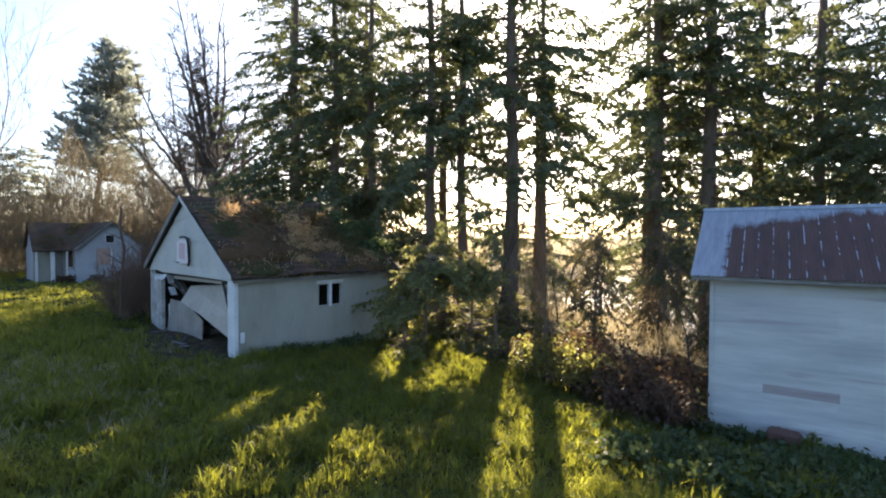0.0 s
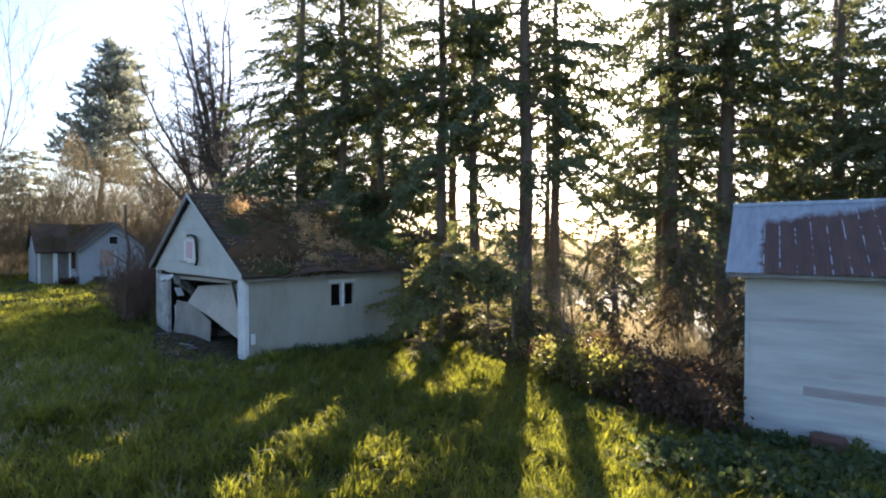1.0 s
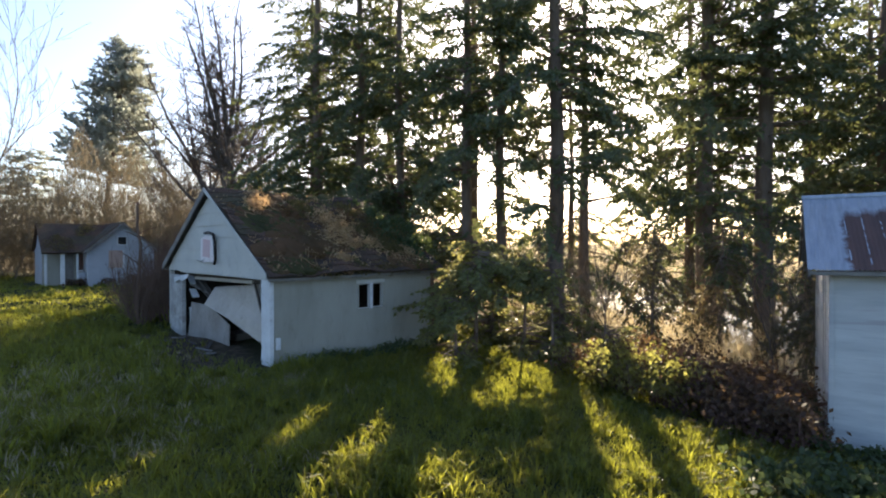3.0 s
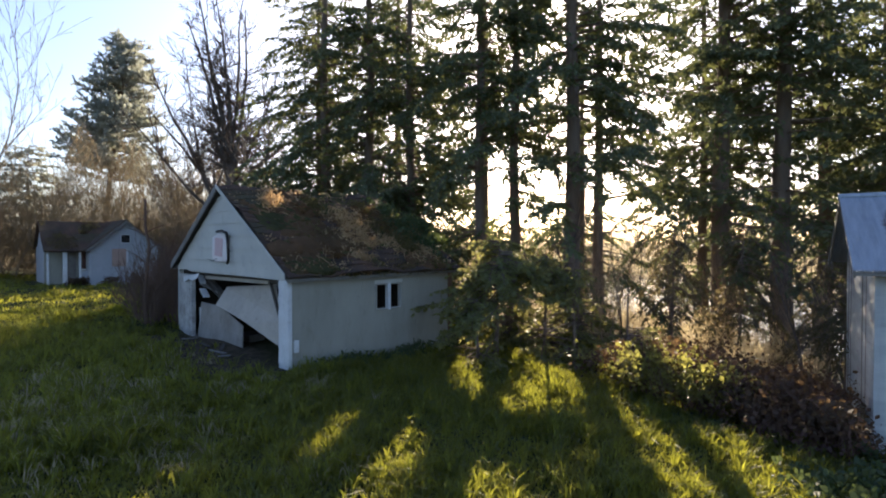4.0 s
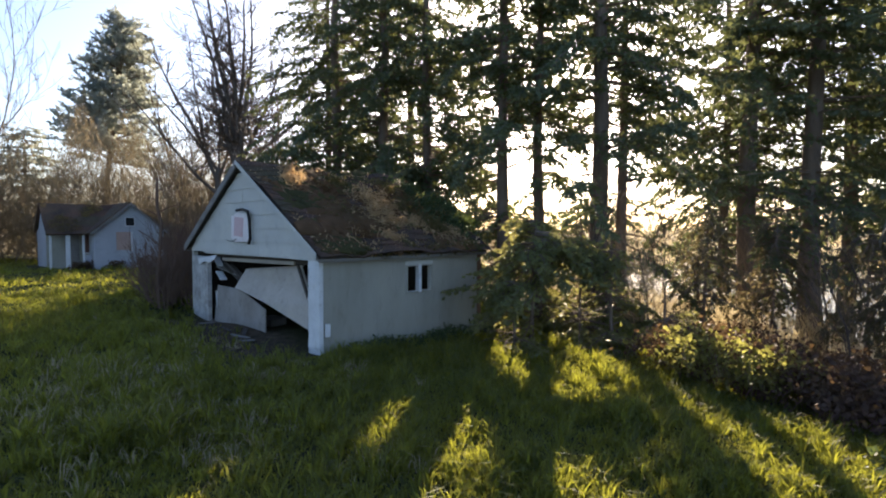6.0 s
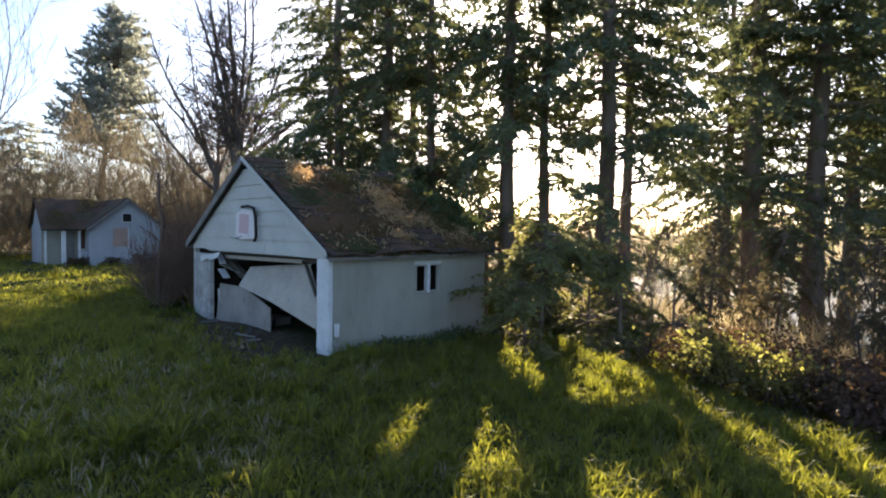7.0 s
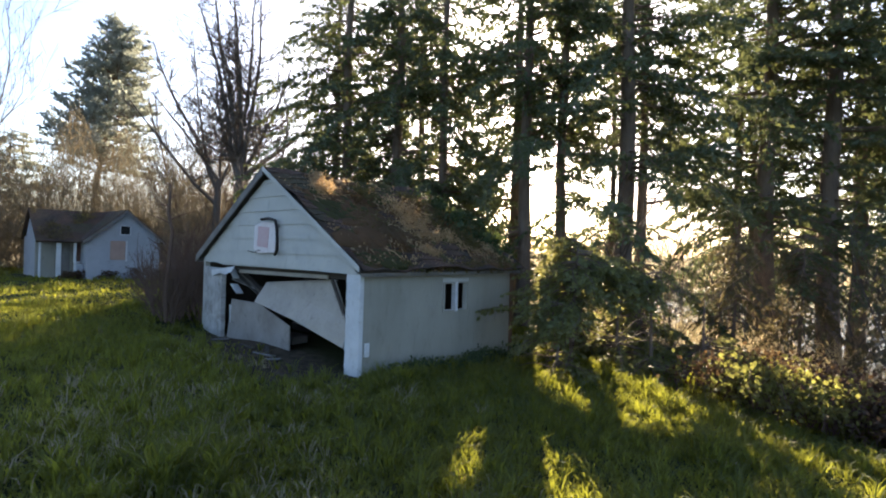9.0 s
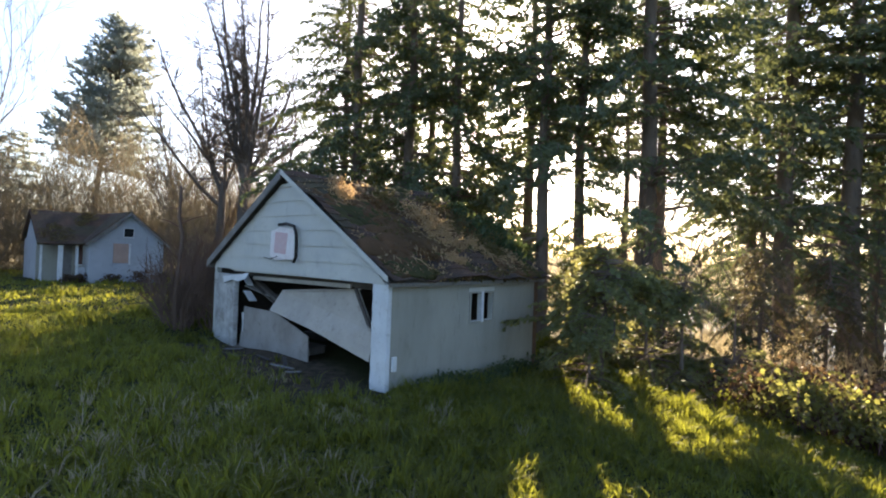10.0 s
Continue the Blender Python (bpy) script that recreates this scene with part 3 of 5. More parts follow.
def make_garage_contents():
    rng = random.Random(8)
    door_panel([(-4.85, 0.10, 1.17), (-2.7, 0.04, 0.92), (-0.5, 0.0, 0.54), (-0.5, 0.16, 1.12), (-1.45, 0.42, 2.0), (-4.75, 0.42, 1.72)],
               [((-1.5, 0.36, 1.96), (-0.56, 0.09, 1.16)), ((-4.6, 0.38, 1.7), (-1.3, 0.38, 2.0))], "large cream garage door section hanging slantwise across the opening", DOORPAINT)
    door_panel([(-6.75, 0.2, -0.16), (-3.0, 0.16, 0.0), (-3.15, 0.24, 0.68), (-4.9, 0.3, 1.1), (-6.72, 0.32, 1.08)],
               [((-6.45, 0.3, 0.45), (-3.35, 0.2, 0.4))], "lower stained garage door section standing askew in the opening", STAINED)
    for a, c, w, mat in (((-6.65, 0.24, 2.02), (-6.2, 0.2, 1.75), 0.2, TRIM), ((-6.6, 0.3, 1.55), (-6.1, 0.26, 1.3), 0.22, TRIM), ((-6.75, 0.36, 1.95), (-4.0, 0.34, 1.0), 0.16, DARKWOOD), ((-6.7, 0.4, 1.7), (-5.3, 0.46, 1.5), 0.3, GREYWOOD), ((-6.72, 0.3, 0.9), (-6.62, 0.3, 0.3), 0.14, TRIM)):
        o = thing("broken_board", (0, 0, 0), "splintered board caught in the wrecked garage door", "board", "boards in the garage opening")
        part("plank", bar(a, c, 0.03, w, 0.006, (0, 1, 0)), mat, o)
    b = thing("torn_siding_sheet", (0.2, 0, 0), "torn white siding sheet hanging beside the garage opening", "siding sheet")
    part("sheet", slab([(-7.6, -0.06, 1.95), (-5.9, -0.1, 2.14), (-6.0, -0.14, 1.98), (-6.5, -0.12, 1.86), (-6.9, -0.1, 1.9), (-7.55, -0.05, 1.75)], 0.015), TRIM, b)
    k = thing("basketball_backboard", (0.17, 0, -0.05), "faded pink basketball backboard with bent black rim pipe", "backboard")
    part("board", slab([(-4.78, -0.08, 2.72), (-4.5, -0.08, 2.6), (-3.62, -0.08, 2.64), (-3.56, -0.08, 3.4), (-4.3, -0.08, 3.46), (-4.74, -0.08, 3.36)], 0.04, 0.008), BACKBOARD, k)
    part("target", slab([(-4.55, -0.105, 2.8), (-3.98, -0.105, 2.76), (-3.9, -0.105, 3.3), (-4.5, -0.105, 3.34)], 0.008), PINK, k, "faded pink target patch")
    v, f = tube([(-4.3, -0.13, 3.52), (-3.9, -0.14, 3.54), (-3.53, -0.15, 3.47), (-3.41, -0.16, 3.25), (-3.4, -0.15, 2.95), (-3.43, -0.13, 2.72), (-3.55, -0.12, 2.58)], [0.04] * 7, 8)
    mesh_object("rim_pipe", v, f, BLACK, k, "bent black iron pipe", True)
    v, f = tube([(-5.1, -0.1, 2.66), (-4.7, -0.12, 2.62), (-4.35, -0.12, 2.7)], [0.01] * 3, 6)
    mesh_object("wire", v, f, BLACK, k, "", True)
    # rubble and boards across the threshold
    for i in range(16):
        x, y = rng.uniform(-6.9, -0.9), rng.uniform(-1.1, 0.35)
        z = float(ground_z(x, y)) if y < -0.3 else -0.08
        o = thing("broken_board", (x, y, z + 0.03), "short broken grey board lying in the dirt", "board", "boards before the garage")
        o.rotation_euler = (rng.uniform(-0.12, 0.12), rng.uniform(-0.1, 0.1), rng.uniform(-0.7, 0.7))
        L = rng.uniform(0.25, 0.9)
        part("plank", box(-L / 2, L / 2, -0.05, 0.05, -0.012, 0.014, 0.004), rng.choice((GREYWOOD, DARKWOOD)), o)
    for i in range(9):
        x, y = rng.uniform(-6.5, -1.2), rng.uniform(0.7, 3.2)
        o = thing("junk_crate", (x, y, -0.08), "dark wooden crate inside the garage", "crate", "crates in the garage")
        o.rotation_euler = (0, 0, rng.uniform(-0.6, 0.6))
        a, b2, h = rng.uniform(0.25, 0.5), rng.uniform(0.2, 0.35), rng.uniform(0.25, 0.6)
        part("body", box(-a, a, -b2, b2, 0, h, 0.02), rng.choice((GREYWOOD, DARKWOOD)), o)
        part("lid", box(-a - 0.02, a + 0.02, -b2 - 0.02, b2 + 0.02, h, h + 0.03, 0.006), GREYWOOD, o)


def leaf_cloud(rng, centres, radius, per, size):
    """Small folded leaves round given centres."""
    n = len(centres) * per
    c = np.repeat(centres, per, 0) + rng.normal(0, 1, (n, 3)) * np.array([radius, radius, radius * 0.7])
    a = rng.normal(0, 1, (n, 3)) + np.array([0, 0, 0.2])
    a /= np.linalg.norm(a, axis=1, keepdims=True)
    s = np.cross(a, rng.normal(0, 1, (n, 3)))
    s /= np.linalg.norm(s, axis=1, keepdims=True)
    L = size * rng.uniform(0.6, 1.4, (n, 1))
    v = np.stack([c, c + a * L * 0.5 + s * L * 0.36, c + a * L, c + a * L * 0.5 - s * L * 0.36], 1).reshape(-1, 3)
    return v, np.arange(len(v)).reshape(-1, 4)


def on_roof(x, y):
    return APEX + 0.2 - abs(x + GW / 2) * (APEX + 0.08 - 2.27) / (GW / 2 + 0.2)


def make_roof_moss():
    """Moss cushions and blown leaves lying on the garage roof."""
    rnd, rng = random.Random(91), np.random.default_rng(91)
    vs, fs, o = ([], []), ([], []), [0, 0]
    rounds = {}
    for level in (1, 2):
        base = bmesh.new()
        bmesh.ops.create_icosphere(base, subdivisions=level, radius=1.0)
        rounds[level] = np.array([tuple(v.co) for v in base.verts]), np.array([[v.index for v in f.verts] for f in base.faces])
        base.free()
    for i in range(2300):
        x = -GW / 2 + (GW / 2 + 0.15) * rnd.uniform(0, 1) ** 0.7
        y = rnd.uniform(0.2, GL + 0.1)
        if 0.5 + 0.5 * math.sin(1.9 * x + 2.3 * y) * math.sin(1.3 * y - 0.7 * x) < rnd.random() * 0.7:
            continue
        low = 0.45 if x < -3.0 or x > -0.7 else 1.0
        big = 2.2 if low == 1.0 and rnd.random() < 0.06 else 1.0
        a, b, h = big * rnd.uniform(0.05, 0.26), big * rnd.uniform(0.05, 0.28), low * big ** 0.5 * rnd.uniform(0.03, 0.12)
        unit, tri = rounds[2 if max(a, b) > 0.17 else 1]
        w = unit * np.array([a, b, h]) * rng.uniform(0.75, 1.25, (len(unit), 1))
        w[:, 2] -= w[:, 0] * 0.6
        k = 1 if math.sin(1.4 * x + 0.6) * math.sin(1.2 * y + 0.8 * x) + rnd.uniform(-0.5, 0.5) > 0.15 else 0
        vs[k].append(w + np.array([x, y, on_roof(x, y)]))
        fs[k].append(tri + o[k])
        o[k] += len(unit)
    for k, material, label in ((0, MOSSY, "brown moss cushions on the garage roof"), (1, OLIVEMOSS, "olive-green moss cushions on the garage roof")):
        tagged(quick_mesh("roof_moss", np.concatenate(vs[k]), np.concatenate(fs[k]), material), label, "moss", kind="stuff")
    n = 8000
    x = -GW / 2 + (GW / 2 + 0.15) * rng.uniform(0, 1, n) ** 0.8
    y = rng.uniform(0.0, GL + 0.2, n)
    k = 0.5 + 0.5 * np.sin(2.6 * x - 1.1 * y + 1.0) * np.sin(1.7 * y + 0.9 * x) > rng.uniform(0.25, 1, n)
    x, y = x[k], y[k]
    n = len(x)
    p = np.stack([x, y, APEX + 0.19 - np.abs(x + GW / 2) * (APEX + 0.08 - 2.27) / (GW / 2 + 0.2) + rng.uniform(0, 0.05, n)], 1)
    a = rng.normal(0, 1, (n, 3)) * np.array([1, 1, 0.8]) + np.array([0, 0, 0.3])
    a /= np.linalg.norm(a, axis=1, keepdims=True)
    s = np.cross(a, rng.normal(0, 0.4, (n, 3)) + np.array([0.5, 0, 0.85]))
    s /= np.linalg.norm(s, axis=1, keepdims=True)
    L = rng.uniform(0.04, 0.1, (n, 1))
    v = np.stack([p, p + a * L * 0.5 + s * L * 0.35, p + a * L, p + a * L * 0.5 - s * L * 0.35], 1).reshape(-1, 3)
    strands = []
    for i in range(420):
        x, y = rnd.uniform(-3.3, -0.2), rnd.uniform(0.4, GL)
        if math.sin(2.2 * x + 1.9 * y) + 0.6 * math.sin(3.1 * y - 1.2 * x) < 0.35:
            continue
        a, run = rnd.uniform(-0.9, 0.9), rnd.uniform(0.15, 0.5)
        q = [(x + run * t * math.cos(a), y + run * t * math.sin(a)) for t in (0, 0.5, 1.0)]
        strands.append(tube([(u, w, on_roof(u, w) + 0.06 + 0.05 * (k == 1)) for k, (u, w) in enumerate(q)], [0.012, 0.016, 0.004], 3))
    tagged(mesh_object("dead_fronds", *joined(strands), LITTER), "tan dead fern fronds lying on the garage roof", "leaves", kind="stuff")
    tagged(quick_mesh("leaf_litter", v, np.arange(len(v)).reshape(-1, 4), LITTER), "orange-brown fallen leaves on the mossy garage roof", "leaves", kind="stuff")


def make_roof_growth():
    """Bushes and creepers that have grown over the far end of the garage roof."""
    rnd, rng = random.Random(93), np.random.default_rng(93)
    for x, y, r, tall, mat, label in ((-2.0, 5.1, 0.5, 0.45, WEED, "green"), (-2.7, 5.3, 0.45, 0.4, WEED, "green"), (-1.4, 4.9, 0.4, 0.36, WEED, "green"), (-2.4, 5.7, 0.45, 0.3, WEED, "green"), (-1.7, 6.0, 0.5, 0.4, WEED, "green"), (-1.0, 6.0, 0.5, 0.4, WEED, "green"), (-0.8, 5.4, 0.4, 0.3, WEED, "green"), 
                                      (-2.9, 4.3, 0.45, 0.4, FERN, "olive"), (-2.2, 4.8, 0.5, 0.42, FERN, "olive"), (-1.5, 5.3, 0.5, 0.42, FERN, "olive"), (-1.0, 4.4, 0.45, 0.34, FERN, "olive"), (-1.8, 4.0, 0.4, 0.34, FERN, "olive"), (-3.1, 2.6, 0.4, 0.26, FERN, "olive"), (-1.6, 1.6, 0.5, 0.2, FERN, "olive"),
                                      (-2.1, 3.0, 0.55, 0.55, LITTER, "tan"), (-1.7, 3.3, 0.45, 0.5, LITTER, "tan"), (-2.4, 3.9, 0.4, 0.4, MOSSY, "tan"), (-1.1, 2.6, 0.45, 0.4, LITTER, "tan"), (-1.5, 4.6, 0.45, 0.3, MOSSY, "tan"), (-0.9, 3.1, 0.3, 0.35, LITTER, "tan"),
                                      (-0.9, 3.8, 0.35, 0.3, LITTER, "tan"), (-0.7, 4.6, 0.3, 0.2, FERN, "olive"), (-0.6, 5.2, 0.28, 0.16, LITTER, "tan"), (-3.3, 1.1, 0.4, 0.36, LITTER, "tan"), (-2.9, 0.9, 0.3, 0.3, LITTER, "tan"), (-2.7, 1.9, 0.35, 0.2, MOSSY, "tan"), (-0.5, 1.6, 0.3, 0.16, MOSSY, "tan"), (-0.3, 2.4, 0.25, 0.2, LITTER, "tan")):
        z = on_roof(x, min(y, GL)) - 0.05
        o = thing("roof_creeper", (x, y, z), "dark green creeper spilling over the garage roof" if label == "green" else "olive-brown fern growing in the garage roof moss" if label == "olive" else "heap of tan dead fern on the garage roof", "creeper", "growth on the garage roof")
        c = rng.normal(0, 0.5, (60, 3)) * np.array([r, r, 0.5 * tall]) + np.array([0, 0, 0.45 * tall])
        c[:, 2] -= c[:, 0] * 0.6
        quick_mesh("foliage", *leaf_cloud(rng, c, 0.07, 18, 0.09 if label == "green" else 0.055), mat, o)


def make_eave_fringe():
    """Moss and dead fern hanging ragged over the eave."""
    rnd, rng = random.Random(97), np.random.default_rng(97)
    for i in range(15):
        y = 1.3 + i * 0.29 + rnd.uniform(-0.12, 0.12)
        w, drop = rnd.uniform(0.14, 0.3), rnd.uniform(0.05, 0.16)
        o = thing("roof_creeper", (0.2, y, 2.36), "dead fern and moss hanging over the garage eave", "creeper", "growth on the garage eave")
        c = np.column_stack([rng.uniform(-0.32, 0.04, 46), rng.normal(0, w * 0.55, 46), np.zeros(46)])
        c[:, 2] = -0.57 * c[:, 0] + rng.uniform(-drop, 0.05, 46)
        quick_mesh("foliage", *leaf_cloud(rng, c, 0.04, 8, 0.06), rnd.choice((FERN, FERN, LITTER, OLIVEMOSS)), o)


make_garage()
make_garage_contents()
make_eave_fringe()
make_roof_moss()
make_roof_growth()


# ---- white shed ----
SX, SY, SD, SW = 10.42, 7.2, 4.6, 6.4     # near left corner, depth, width
SZ0, SEAVE, SAPEX = -1.1, 2.8, 4.2
SHED_TURN = 11.0


def make_shed():
    rng = random.Random(21)
    s = thing("shed", (SX, SY, 0), "old white board shed with rusted corrugated metal roof", "shed")
    s.rotation_euler = (0, 0, radians(SHED_TURN))
    part("wall", box(0.0, SW, 0.0, 0.1, SZ0, SEAVE), PEELED, s)
    part("wall", box(0.0, SW, SD - 0.1, SD, SZ0, SEAVE), GREYWOOD, s)
    part("wall", box(0.0, 0.1, 0.1, SD - 0.1, SZ0, SEAVE), GREYWOOD, s)
    part("wall", box(SW - 0.1, SW, 0.1, SD - 0.1, SZ0, SEAVE), GREYWOOD, s)
    for x in (0.05, SW - 0.05):
        part("gable_wall", slab([(x, 0.0, SEAVE), (x, SD, SEAVE), (x, SD / 2, SAPEX - 0.12)], 0.1), GREYWOOD, s)
    z = SZ0
    while z < SEAVE - 0.05:                     # clapboards along the front
        h = 0.205
        x = 0.0
        while x < SW - 0.01:
            e = min(SW, x + rng.choice((2.4, 3.0, 3.6, 4.2)))
            if -0.1 < z < 0.1 and x < 2.4:      # the row with a board that has lost its paint
                e = 1.05 if x < 1.0 else 2.45
            v = []
            j = rng.uniform(-0.003, 0.003)
            for xx in (x + 0.002, e - 0.002):
                v += [(xx, -0.015 + j, z), (xx, -0.008, min(z + h, SEAVE)), (xx, -0.001, min(z + h, SEAVE)), (xx, -0.001, z)]
            mesh_object("clapboard", v, [(0, 4, 5, 1), (1, 5, 6, 2), (3, 7, 4, 0), (0, 1, 2, 3), (7, 6, 5, 4)], BARE if -0.1 < z < 0.1 and 1.0 < x < 2.4 else PEELED, s)
            x = e
        z += h
    y = 0.0
    while y < SD - 0.02:                        # upright boards on the end
        w = rng.uniform(0.14, 0.2)
        e = min(y + w, SD)
        top = SEAVE + (SAPEX - SEAVE - 0.15) * (1 - abs((y + e) / 2 - SD / 2) / (SD / 2))
        part("upright_board", box(-0.024, -0.002, y + 0.004, e - 0.004, SZ0 + rng.uniform(0, 0.12), top), rng.choice((PEELED, PEELED, GREYWOOD)), s)
        y = e
    part("corner_board", box(-0.045, 0.05, -0.045, -0.026, SZ0, SEAVE - 0.03, 0.004), PEELED, s)
    # corrugated sheets
    ox, oy = 0.42, 0.42
    sl = (SAPEX - SEAVE) / (SD / 2)
    for side in (0, 1):
        x = -ox
        while x < SW + ox - 0.05:
            e = min(x + 0.72, SW + ox)
            n = 30
            v = []
            lap = rng.uniform(-0.02, 0.03)
            for k in range(n + 1):
                xx = x + (e + 0.03 - x) * k / n
                wave = 0.014 * math.sin(2 * math.pi * (xx + ox) / 0.076)
                for t in (0.0, 0.5, 1.0):
                    yy = SD / 2 * (1 - t) - oy * t
                    zz = SAPEX + 0.05 - sl * (SD / 2 - yy) + wave + 0.004 * rng.uniform(-1, 1) + (0.004 if int((x + ox) / 0.72) % 2 else 0)
                    if t == 1.0:
                        yy -= lap
                    v.append((xx, yy if side == 0 else SD - yy, zz))
            f = []
            for k in range(n):
                for t in range(2):
                    a = k * 3 + t
                    f.append((a, a + 3, a + 4, a + 1) if side else (a, a + 1, a + 4, a + 3))
            ob = mesh_object("roof_sheet", [(p[0], p[1], p[2] - SEAVE) for p in v], f, SHEET, s, "", True)
            ob.location = (0, 0, SEAVE)
            x = e
    v, f = tube([(-ox - 0.02, SD / 2, SAPEX + 0.05), (SW + ox + 0.02, SD / 2, SAPEX + 0.05)], [0.07, 0.07], 10)
    mesh_object("ridge_cap", v, f, SHEET, s, "galvanised ridge cap", True)
    part("eave_board", box(-ox + 0.03, SW + ox - 0.03, -oy + 0.02, -oy + 0.05, SEAVE - 0.31, SEAVE - 0.23, 0.004), GREYWOOD, s)
    for x in (-ox + 0.03, SW + ox - 0.06):
        for sg in (0, 1):
            y0 = -oy + 0.04 if sg == 0 else SD + oy - 0.04
            part("rafter", slab([(x, SD / 2, SAPEX + 0.0), (x, y0, SAPEX - sl * (SD / 2 + oy - 0.04)), (x, y0, SAPEX - 0.12 - sl * (SD / 2 + oy - 0.04)), (x, SD / 2, SAPEX - 0.12)], 0.04), GREYWOOD, s)
    return s


def make_foundation_block():
    b = thing("foundation_stone", (11.95, 6.95, -1.0), "dark foundation stone in the weeds at the shed wall", "stone")
    part("stone", box(-0.3, 0.3, -0.16, 0.2, 0.0, 0.3, 0.05), BRICK, b)
    c = thing("foundation_stone", (14.2, 7.35, -1.05), "dark foundation stone in the weeds at the shed wall", "stone")
    part("stone", box(-0.22, 0.22, -0.16, 0.2, 0.0, 0.22, 0.04), BRICK, c)


make_shed()
make_foundation_block()


# ---- farmhouse ----
def make_house():
    rng = random.Random(31)
    X = -22.3
    yl, yr, z0, ze, za = -0.27, 3.15, 0.55, 2.85, 4.37
    h = thing("farmhouse", (0, 0, 0), "small abandoned grey-white farmhouse with mossy roof and boarded window", "house")
    depth = 4.8
    ym = (yl + yr) / 2
    # gabled wing facing the field, with openings
    def front(y0, y1, a, b):
        part("wall", box(X - 0.15, X, y0, y1, a, b), BLUEWALL, h)
    front(yl, ym - 0.18, z0, ze)
    front(ym - 0.18, ym + 0.2, z0, ze)
    front(ym + 0.2, yr, z0, ze)
    part("gable_wall", slab([(X - 0.075, yl, ze), (X - 0.075, yr, ze), (X - 0.075, ym, za - 0.05)], 0.15), BLUEWALL, h)
    part("wall", box(X - depth, X - 0.15, yr - 0.15, yr, z0, ze), BLUEWALL, h)
    part("wall", box(X - depth, X - 0.15, yl, yl + 0.15, z0, ze), BLUEWALL, h)
    courses("siding_board", lambda z: (yl, yr) if z <= ze else (yl + (z - ze) / (za - ze) * (ym - yl), yr - (z - ze) / (za - ze) * (yr - ym)), z0, za - 0.1, 0.24,
            lambda a, z, o: (X + 0.001 + o, a, z), None, BLUEWALL, h, 0.016, 0, rng)
    win = part("attic_window", box(X + 0.02, X + 0.05, ym - 0.25, ym + 0.25, 3.08, 3.6, 0.004), TRIM, h, "small square attic window, black and empty")
    # black panel on the wall face paints the unlit attic room
    part("opening", box(X + 0.05, X + 0.056, ym - 0.21, ym + 0.21, 3.12, 3.56), VOID, win)
    bw = part("boarded_window", box(X + 0.02, X + 0.045, ym - 0.68, ym + 0.02, 1.74, 2.76, 0.006), RED, h, "window boarded with faded red planks")
    part("casing", box(X + 0.045, X + 0.06, ym + 0.03, ym + 0.11, 1.66, 2.76, 0.004), TRIM, bw)
    for k in range(4):
        part("plank", box(X + 0.045, X + 0.055, ym - 0.67 + k * 0.172, ym - 0.51 + k * 0.172, 1.76, 2.74, 0.003), RED, bw)
    # wing roof, ridge running back
    ov = 0.28
    for s_ in (-1, 1):
        e = ym + s_ * ((yr - yl) / 2 + 0.22)
        zz = ze - 0.16
        part("roof", slab([(X + ov, ym, za + 0.05), (X + ov, e, zz), (X - depth, e, zz), (X - depth, ym, za + 0.05)], 0.09), MOSS, h)
        part("bargeboard", slab([(X + ov + 0.01, ym, za + 0.05), (X + ov + 0.01, e, zz), (X + ov + 0.01, e, zz - 0.13), (X + ov + 0.01, ym, za - 0.1)], 0.03), GREYWOOD, h)
    # long block with its ridge across, set back behind a porch
    bx0, bx1, by0 = X - 4.8, X - 1.3, -2.15
    # this wall's greyer tone paints in the shade under the porch roof
    part("wall", box(bx1 - 0.12, bx1, by0, yl, z0, ze), SIDE, h, "porch wall toned greyer for the porch's shade")
    part("wall", box(bx0, bx1 - 0.12, by0, by0 + 0.12, z0, ze), BLUEWALL, h)
    part("wall", box(bx0, bx0 + 0.12, by0 + 0.12, yl, z0, ze), BLUEWALL, h)
    xm = (bx0 + bx1) / 2 + 0.1
    part("roof", slab([(xm, by0 - 0.12, za - 0.05), (xm, ym, za - 0.05), (bx1 + 0.95, ym, ze - 0.22), (bx1 + 0.95, by0 - 0.12, ze - 0.22)], 0.09), MOSS, h, "mossy brown shingle roof")
    part("roof", slab([(xm, by0 - 0.12, za - 0.05), (xm, ym, za - 0.05), (bx0 - 0.3, ym, ze - 0.12), (bx0 - 0.3, by0 - 0.12, ze - 0.12)], 0.09), MOSS, h)
    part("gable_wall", slab([(xm - 1.4, by0 + 0.06, ze), (xm + 1.4, by0 + 0.06, ze), (xm, by0 + 0.06, za - 0.15)], 0.1), BLUEWALL, h)
    part("wall_section", box(bx1 + 0.72, bx1 + 0.8, by0 + 0.72, by0 + 0.92, z0, ze - 0.2, 0.004), TRIM, h)
    for y in (by0 + 0.02, by0 + 1.46):
        part("porch_post", box(bx1 + 0.72, bx1 + 0.82, y, y + 0.09, z0, ze - 0.2, 0.008), TRIM, h, "white porch post")
    part("corner_board", box(bx1 + 0.002, bx1 + 0.022, by0 + 0.15, by0 + 0.22, z0, ze - 0.04, 0.004), TRIM, h)
    d = part("door", box(bx1 + 0.002, bx1 + 0.05, by0 + 1.0, by0 + 1.42, z0 + 0.1, ze - 0.12, 0.006), GREYWOOD, h, "grey wooden door")
    part("door_knob", box(bx1 + 0.05, bx1 + 0.09, by0 + 1.34, by0 + 1.38, 1.5, 1.54, 0.008), BLACK, d)
    pw = part("porch_window", box(bx1 + 0.002, bx1 + 0.03, by0 + 1.56, yl + 0.12, 1.55, ze - 0.1, 0.005), TRIM, h)
